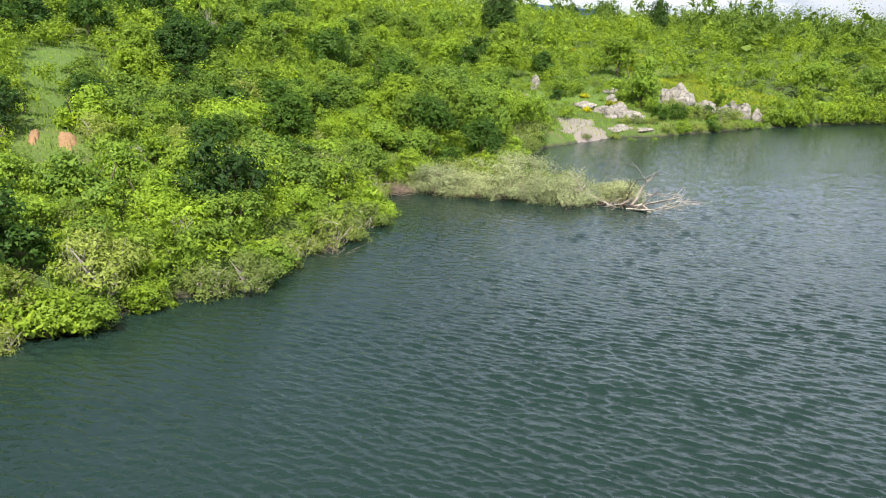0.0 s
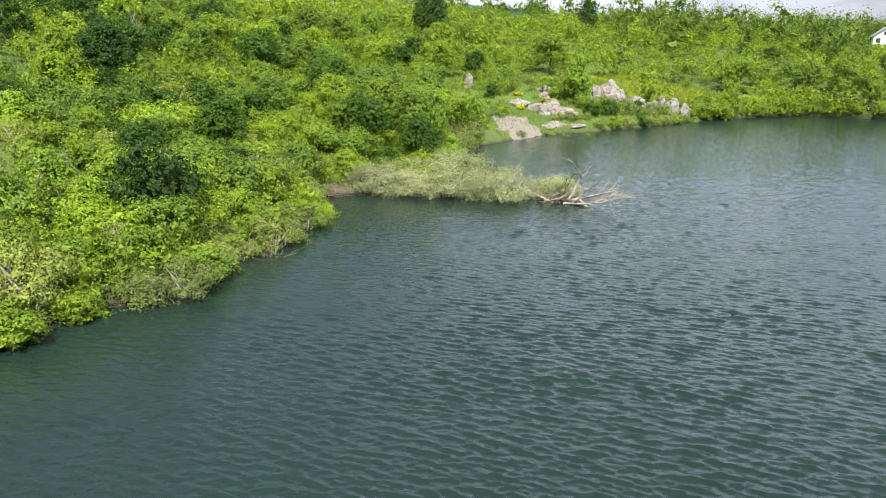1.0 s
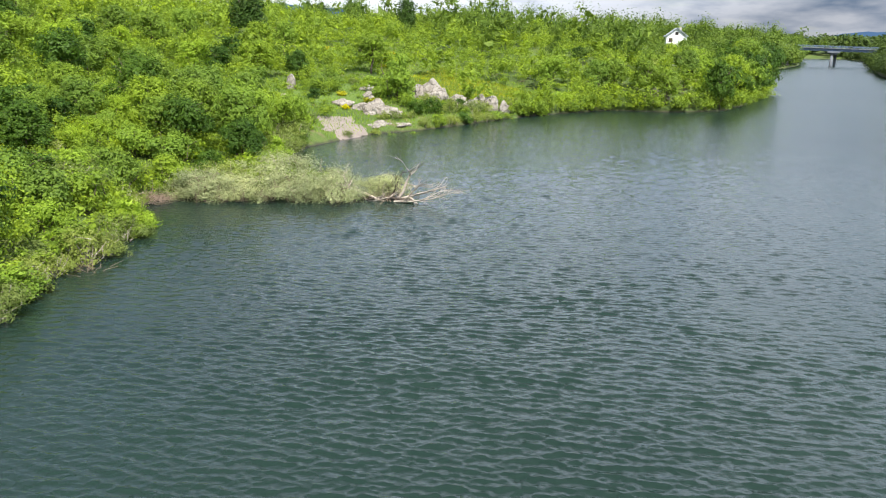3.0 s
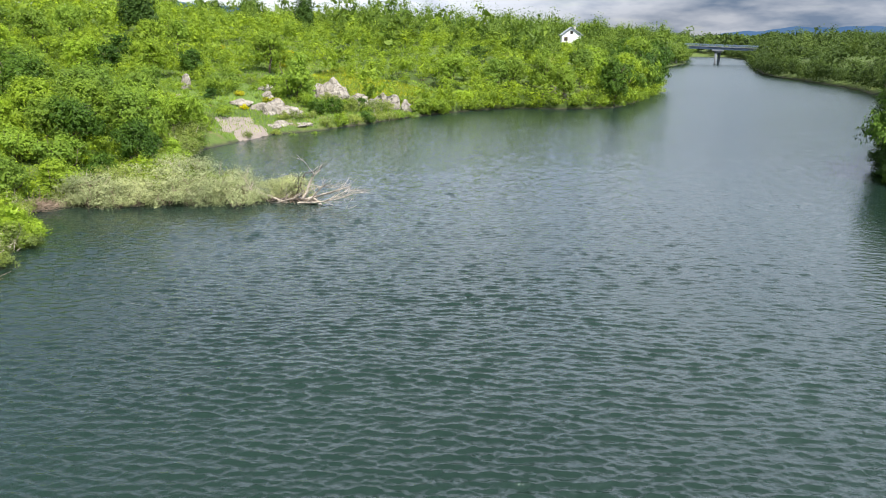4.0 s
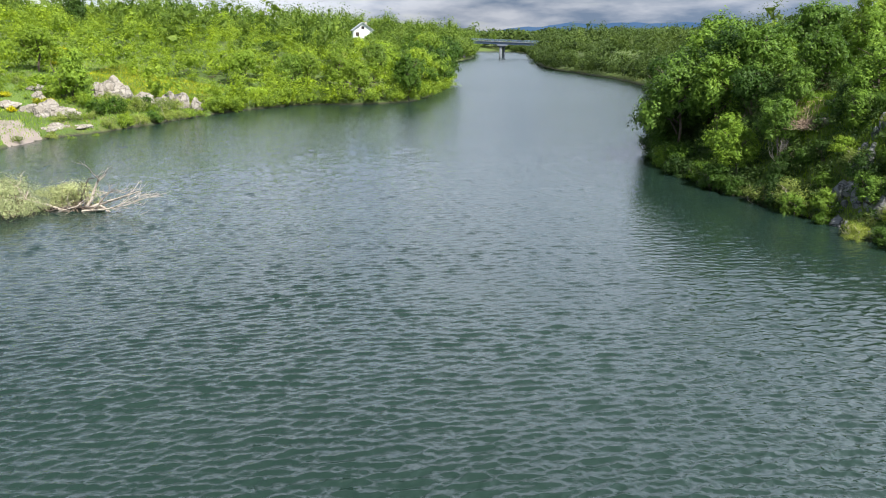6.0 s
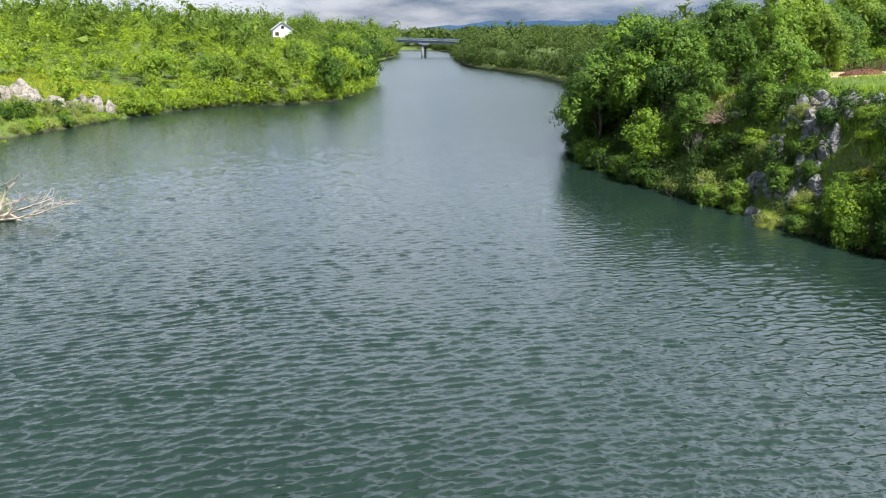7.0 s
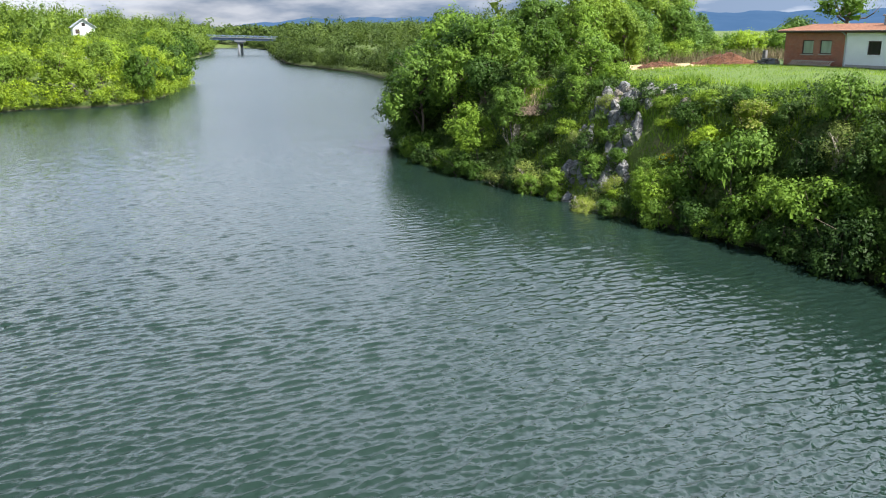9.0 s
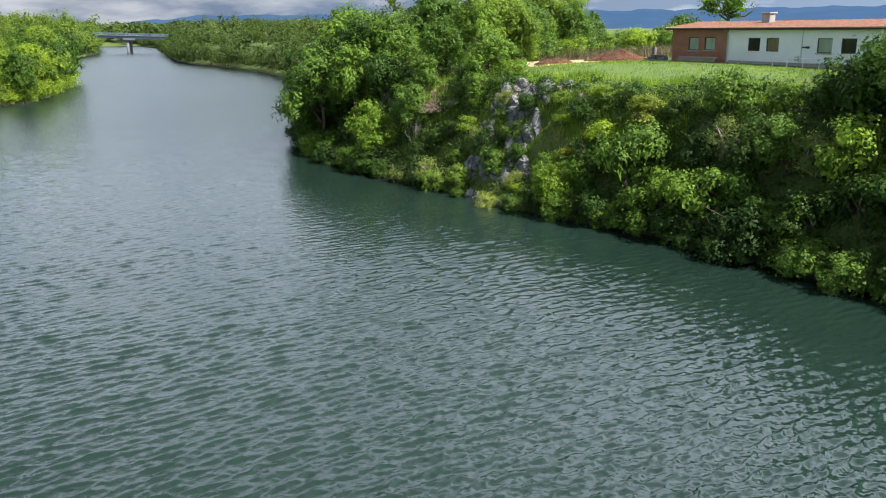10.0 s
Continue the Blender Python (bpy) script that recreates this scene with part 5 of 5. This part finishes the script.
# ---- brick and white building ----
def wall_box(u0, u1, z0, z1, holes, y0=0.0, y1=0.3):
    """A wall from u0 to u1 with openings (a, b, low, high) through it, with brick-sized coordinates."""
    us = sorted({u0, u1, *(h[0] for h in holes), *(h[1] for h in holes)})
    zs = sorted({z0, z1, *(h[2] for h in holes), *(h[3] for h in holes)})
    rows = []
    for a, b in zip(us[:-1], us[1:]):
        for c, d in zip(zs[:-1], zs[1:]):
            if not any(h[0] <= a and b <= h[1] and h[2] <= c and d <= h[3] for h in holes):
                rows.append((a, b, y0, y1, c, d))
    bm = boxes(*rows)
    bmesh.ops.remove_doubles(bm, verts=bm.verts, dist=0.0005)
    bm.verts.index_update()
    seen = {}
    for f in list(bm.faces):
        seen.setdefault(frozenset(v.index for v in f.verts), []).append(f)
    inner = [f for fs in seen.values() if len(fs) > 1 for f in fs]
    bmesh.ops.delete(bm, geom=inner, context="FACES_ONLY")
    uv = bm.loops.layers.uv.new("UVMap")
    for f in bm.faces:
        for loop in f.loops:
            loop[uv].uv = (loop.vert.co.x + loop.vert.co.y, loop.vert.co.z)
    return bm


def tile_roof(u0, u1, y0, y1, z0, z1):
    """One roof slope of wavy tile columns laid in overlapping rows, from the eaves (y0, z0) to the ridge (y1, z1)."""
    cols, rows = int((u1 - u0) / 0.06), 10
    bm = bmesh.new()
    last = None
    for j in range(rows):
        for end, lift in ((0, 0.045), (1, 0.0)):
            k = (j + end) / rows
            line = [bm.verts.new((u0 + (u1 - u0) * i / cols, y0 + (y1 - y0) * k, z0 + (z1 - z0) * k + lift + 0.035 * math.sin(i * 0.06 / 0.24 * 2 * math.pi))) for i in range(cols + 1)]
            if last:
                for i in range(cols):
                    bm.faces.new((last[i], last[i + 1], line[i + 1], line[i]))
            last = line
    return bm


def window(parent, a, b, low, high, glass, text):
    frame_bm = boxes((a, b, 0.05, 0.17, low, low + 0.07), (a, b, 0.05, 0.17, high - 0.07, high), (a, a + 0.07, 0.05, 0.17, low + 0.07, high - 0.07), (b - 0.07, b, 0.05, 0.17, low + 0.07, high - 0.07), bevel=0.006)
    w = part("window", frame_bm, DARK_TRIM, parent, text)
    part("pane", boxes((a + 0.07, b - 0.07, 0.10, 0.12, low + 0.07, high - 0.07)), glass, w)
    part("sill", boxes((a - 0.08, b + 0.08, -0.07, 0.05, low - 0.09, low - 0.002), bevel=0.01), WHITE if glass != GLASS_PALE else RENDER_STONE, w)
    return w


def building():
    b = new("building")
    b.matrix_basis = pose(48.0, 66.4, 9.0, 0, 0, -84.3)
    brick_holes = [(2.15, 3.45, 0.88, 2.06), (4.2, 5.5, 0.92, 2.06)]
    white_holes = [(9.3, 10.6, 0.95, 2.03), (11.25, 12.55, 0.95, 2.03), (16.25, 17.6, 0.92, 2.04), (18.4, 19.7, 0.92, 2.04)]
    part("brick_wall", wall_box(0, 7.02, -0.8, 2.78, brick_holes), BRICK, b, "red brick wall section")
    gable = wall_box(0.3, 6.5, -0.8, 2.78, [])
    for v in gable.verts:
        v.co = Vector((v.co.y, v.co.x, v.co.z))
    bmesh.ops.reverse_faces(gable, faces=gable.faces)
    part("gable_wall", gable, BRICK, b, "red brick end wall")
    part("white_wall", wall_box(7.02, 25.0, -0.8, 2.78, white_holes), WHITE, b, "white rendered wall section")
    part("back_wall", boxes((0, 25, 6.5, 6.8, -0.8, 2.78)), WHITE, b)
    part("end_wall", boxes((24.7, 25, 0.3, 6.5, -0.8, 2.78)), WHITE, b)
    for hole, glass in zip(brick_holes + white_holes, (GLASS_PALE, GLASS_PALE, GLASS_DARK, GLASS_WARM, GLASS_PALE, GLASS_DARK)):
        window(b, *hole, glass, "dark framed window")
    part("ceiling_slab", boxes((0.3, 24.7, 0.3, 6.5, 2.6, 2.75)), WHITE, b)
    part("front_roof", tile_roof(-0.5, 25.5, -0.55, 3.3, 2.86, 3.34), TILE, b, "orange-red clay tile roof slope", True)
    back = tile_roof(-0.5, 25.5, 7.15, 3.3, 2.86, 3.34)
    bmesh.ops.reverse_faces(back, faces=back.faces)
    part("back_roof", back, TILE, b, "orange-red clay tile roof slope", True)
    part("ridge", boxes((-0.5, 25.5, 3.16, 3.44, 3.32, 3.44), bevel=0.05), TILE, b)
    part("soffit", boxes((-0.45, 25.45, -0.45, -0.002, 2.76, 2.8)), DARK_TRIM, b)
    part("fascia", boxes((-0.5, 25.5, -0.52, -0.46, 2.68, 2.86), bevel=0.01), DARK_TRIM, b, "dark brown eaves board")
    verge = bmesh.new()
    for y, z in ((-0.5, 2.78), (7.1, 2.78)):
        box(verge, -0.52, -0.46, min(y, 3.3), max(y, 3.3), -0.09, 0.06)
    for v in verge.verts:
        v.co.z += 2.86 + 0.48 * (1 - abs(v.co.y - 3.3) / 3.85) - 0.03
    part("verge_board", verge, DARK_TRIM, b)
    bm = bmesh.new()
    bmesh.ops.create_cone(bm, cap_ends=True, segments=10, radius1=0.07, radius2=0.07, depth=26, matrix=Matrix.Translation((12.5, -0.6, 2.8)) @ Matrix.Rotation(math.pi / 2, 4, "Y"))
    part("gutter", bm, DARK_TRIM, b, "dark metal gutter", True)
    v, f = tubes([([(7.06, -0.55, 2.74), (7.06, -0.1, 2.45), (7.06, -0.08, 1.2), (7.06, -0.08, -0.5)], [0.06] * 4)], 8)
    child(new("downpipe", mesh_of("downpipe", v, f, METAL, True)), b, "pale grey downpipe")
    v, f = tubes([([(14.85, -0.03, 2.7), (14.85, -0.03, 1.6), (14.85, -0.03, -0.2)], [0.025] * 3)], 6)
    child(new("cable", mesh_of("cable", v, f, METAL)), b)
    part("bracket", boxes((14.95, 15.6, -0.1, -0.003, 1.27, 1.39), (15.35, 15.6, -0.16, -0.1, 1.25, 1.42), bevel=0.01), SIGN, b, "small black wall fitting")
    part("meter_box", boxes((14.35, 14.7, -0.14, -0.003, 0.25, 0.62), bevel=0.01), METAL, b)
    part("plinth", boxes((7.2, 25, -0.06, -0.003, -0.8, 0.12)), RENDER_STONE, b, "grey plinth")
    c = part("chimney", boxes((8.4, 9.25, 2.3, 3.0, 2.9, 4.0), bevel=0.03), RENDER_STONE, b, "grey mortared chimney stack")
    part("chimney_cap", boxes((8.3, 9.35, 2.2, 3.1, 4.002, 4.12), bevel=0.02), RENDER_STONE, c)
    tagged(b, "long low building, red brick and white render, tiled roof", "building")
    # slatted timber rack leaning at the brick wall
    k = new("timber_rack")
    k.matrix_basis = b.matrix_basis @ Matrix.Translation((1.5, -0.75, -0.05))
    part("rail", boxes((0, 4.9, 0.28, 0.36, 0.34, 0.42)), TIMBER, k)
    part("rail", boxes((0, 4.9, -0.10, -0.02, 0.02, 0.08)), TIMBER, k)
    for i in range(17):
        bm = boxes((0.1 + i * 0.28, 0.22 + i * 0.28, -0.05, 0.0, 0, 0.5), bevel=0.008)
        bmesh.ops.rotate(bm, verts=bm.verts, cent=(0, 0, 0), matrix=Matrix.Rotation(radians(-42), 3, "X"))
        part("slat", bm, TIMBER, k)
    tagged(k, "grey slatted timber rack leaning by the brick wall", "rack")
    h = new("handrail")
    h.matrix_basis = b.matrix_basis @ Matrix.Translation((13.2, -1.3, -0.1))
    for z in (0.35, 0.62):
        v, f = tubes([([(0, 0, z + (0.1 if z > 0.5 else 0)), (2.5, 0, z), (6.0, 0, z)], [0.03] * 3)], 6)
        child(new("rail", mesh_of("rail", v, f, PAINTED, True)), h)
    for u in (0.05, 1.5, 3.0, 4.5, 5.95):
        v, f = tubes([([(u, 0, -0.3), (u, 0, 0.3), (u, 0, 0.72)], [0.035] * 3)], 6)
        child(new("post", mesh_of("post", v, f, PAINTED, True)), h)
    tagged(h, "low white painted metal handrail before the white wall", "handrail")


building()


def block_stack():
    s = new("block_stack")
    s.matrix_basis = pose(48.2, 68.9, z_at(48.2, 68.9), 0, 0, -70)
    r = random.Random(4)
    for x0, y0, z0, w, d, h in ((-1.0, -0.4, 0, 0.9, 0.7, 0.38), (0.0, -0.4, 0, 1.0, 0.7, 0.34), (-0.6, -0.35, 0.385, 0.9, 0.6, 0.2), (-0.55, -0.3, 0.59, 0.35, 0.35, 0.7), (0.35, -0.35, 0.345, 0.6, 0.5, 0.2)):
        part("block", boxes((x0, x0 + w, y0, y0 + d, z0, z0 + h), bevel=0.03), GREY_ROCK, s)
    tagged(s, "stack of dark grey stone blocks beside the building", "stone blocks")


block_stack()


# ---- white house on the ridge ----
def white_house():
    x, y, w, d = -50.9, 296.0, 6.6, 9.0
    h = new("house")
    base = min(z_at(x, y), 11.0)
    h.matrix_basis = pose(x, y, base, 0, 0, 14)
    eave, peak = 14.6 - base, 17.0 - base
    bm = bmesh.new()
    loops = []
    for q in (-d / 2, d / 2):
        loops.append([bm.verts.new(p) for p in ((-w / 2, q, -2), (w / 2, q, -2), (w / 2, q, eave), (0, q, peak), (-w / 2, q, eave))])
    bm.faces.new(loops[0])
    bm.faces.new(loops[1][::-1])
    for i in range(5):
        bm.faces.new((loops[0][i], loops[1][i], loops[1][(i + 1) % 5], loops[0][(i + 1) % 5]))
    bmesh.ops.recalc_face_normals(bm, faces=bm.faces)
    part("wall", bm, WHITE, h, "white rendered gable wall")
    for side in (-1, 1):
        bm = bmesh.new()
        slope = Vector((side * (w / 2 + 0.6), 0, eave - peak - 0.6 * (peak - eave) / (w / 2)))
        n = Vector((-slope.z * side, 0, slope.x * side)).normalized() * 0.14
        pts = []
        for q in (-d / 2 - 0.7, d / 2 + 0.7):
            for p in (Vector((0, q, peak + 0.05)), Vector((0, q, peak + 0.05)) + slope):
                pts += [bm.verts.new(p), bm.verts.new(p + n)]
        a0, a1, b0, b1, c0, c1, e0, e1 = pts
        for f in ((a0, b0, b1, a1), (c0, c1, e1, e0), (a1, b1, e1, c1), (a0, c0, e0, b0), (b0, e0, e1, b1), (a0, a1, c1, c0)):
            bm.faces.new(f)
        bmesh.ops.recalc_face_normals(bm, faces=bm.faces)
        part("roof", bm, METAL, h, "thin pale grey roof slope")
    g = part("window", boxes((-0.55, 0.55, -d / 2 - 0.05, -d / 2 - 0.003, peak - 2.3, peak - 1.2)), DARK_TRIM, h, "small dark gable window")
    part("pane", boxes((-0.45, 0.45, -d / 2 - 0.07, -d / 2 - 0.052, peak - 2.2, peak - 1.3)), GLASS_DARK, g)
    part("window", boxes((-2.6, -1.3, -d / 2 - 0.05, -d / 2 - 0.003, eave - 2.2, eave - 0.8)), DARK_TRIM, h)
    part("chimney", boxes((1.0, 1.7, -1.0, -0.3, peak - 1.2, peak + 0.4), bevel=0.04), RENDER_STONE, h)
    tagged(h, "white gabled house among trees on ridge", "house")


white_house()


# ---- far bridge ----
def far_bridge():
    b = new("bridge")
    b.matrix_basis = pose(-1, 507, 9.85, 0, 1.9, -2)
    part("deck", boxes((-75, 75, -4.5, 4.5, -0.35, 0.0), bevel=0.04), CONCRETE, b, "grey concrete road deck")
    for q in (-3.2, 0.0, 3.2):
        part("girder", boxes((-75, 75, q - 0.5, q + 0.5, -1.7, -0.352)), STEEL_BLUE, b, "blue-grey steel girder")
    for q in (-4.35, 4.35):
        for z in (0.45, 0.85, 1.15):
            part("rail", boxes((-75, 75, q - 0.05, q + 0.05, z - 0.06, z + 0.06)), STEEL_BLUE, b)
        for i in range(38):
            part("rail_post", boxes((-74 + i * 4, -73.84 + i * 4, q - 0.06, q + 0.06, 0.004, 1.1)), STEEL_BLUE, b)
    for u in (-29.0, 0.0, 29.0):
        p = part("pier", boxes((u - 3.2, u + 3.2, -4.0, 4.0, -2.6, -1.704), (u - 2.0, u + 2.0, -3.6, 3.6, -3.3, -2.602), bevel=0.06), CONCRETE, b, "concrete pier head")
        for q in (-2.4, 2.4):
            bm = bmesh.new()
            bmesh.ops.create_cone(bm, cap_ends=True, segments=14, radius1=0.75, radius2=0.75, depth=11, matrix=Matrix.Translation((u + q * 0.35, q, -8.8)))
            part("column", bm, CONCRETE, p, "round concrete column", True)
    tagged(b, "grey road bridge on twin-column piers across the river", "bridge")


far_bridge()
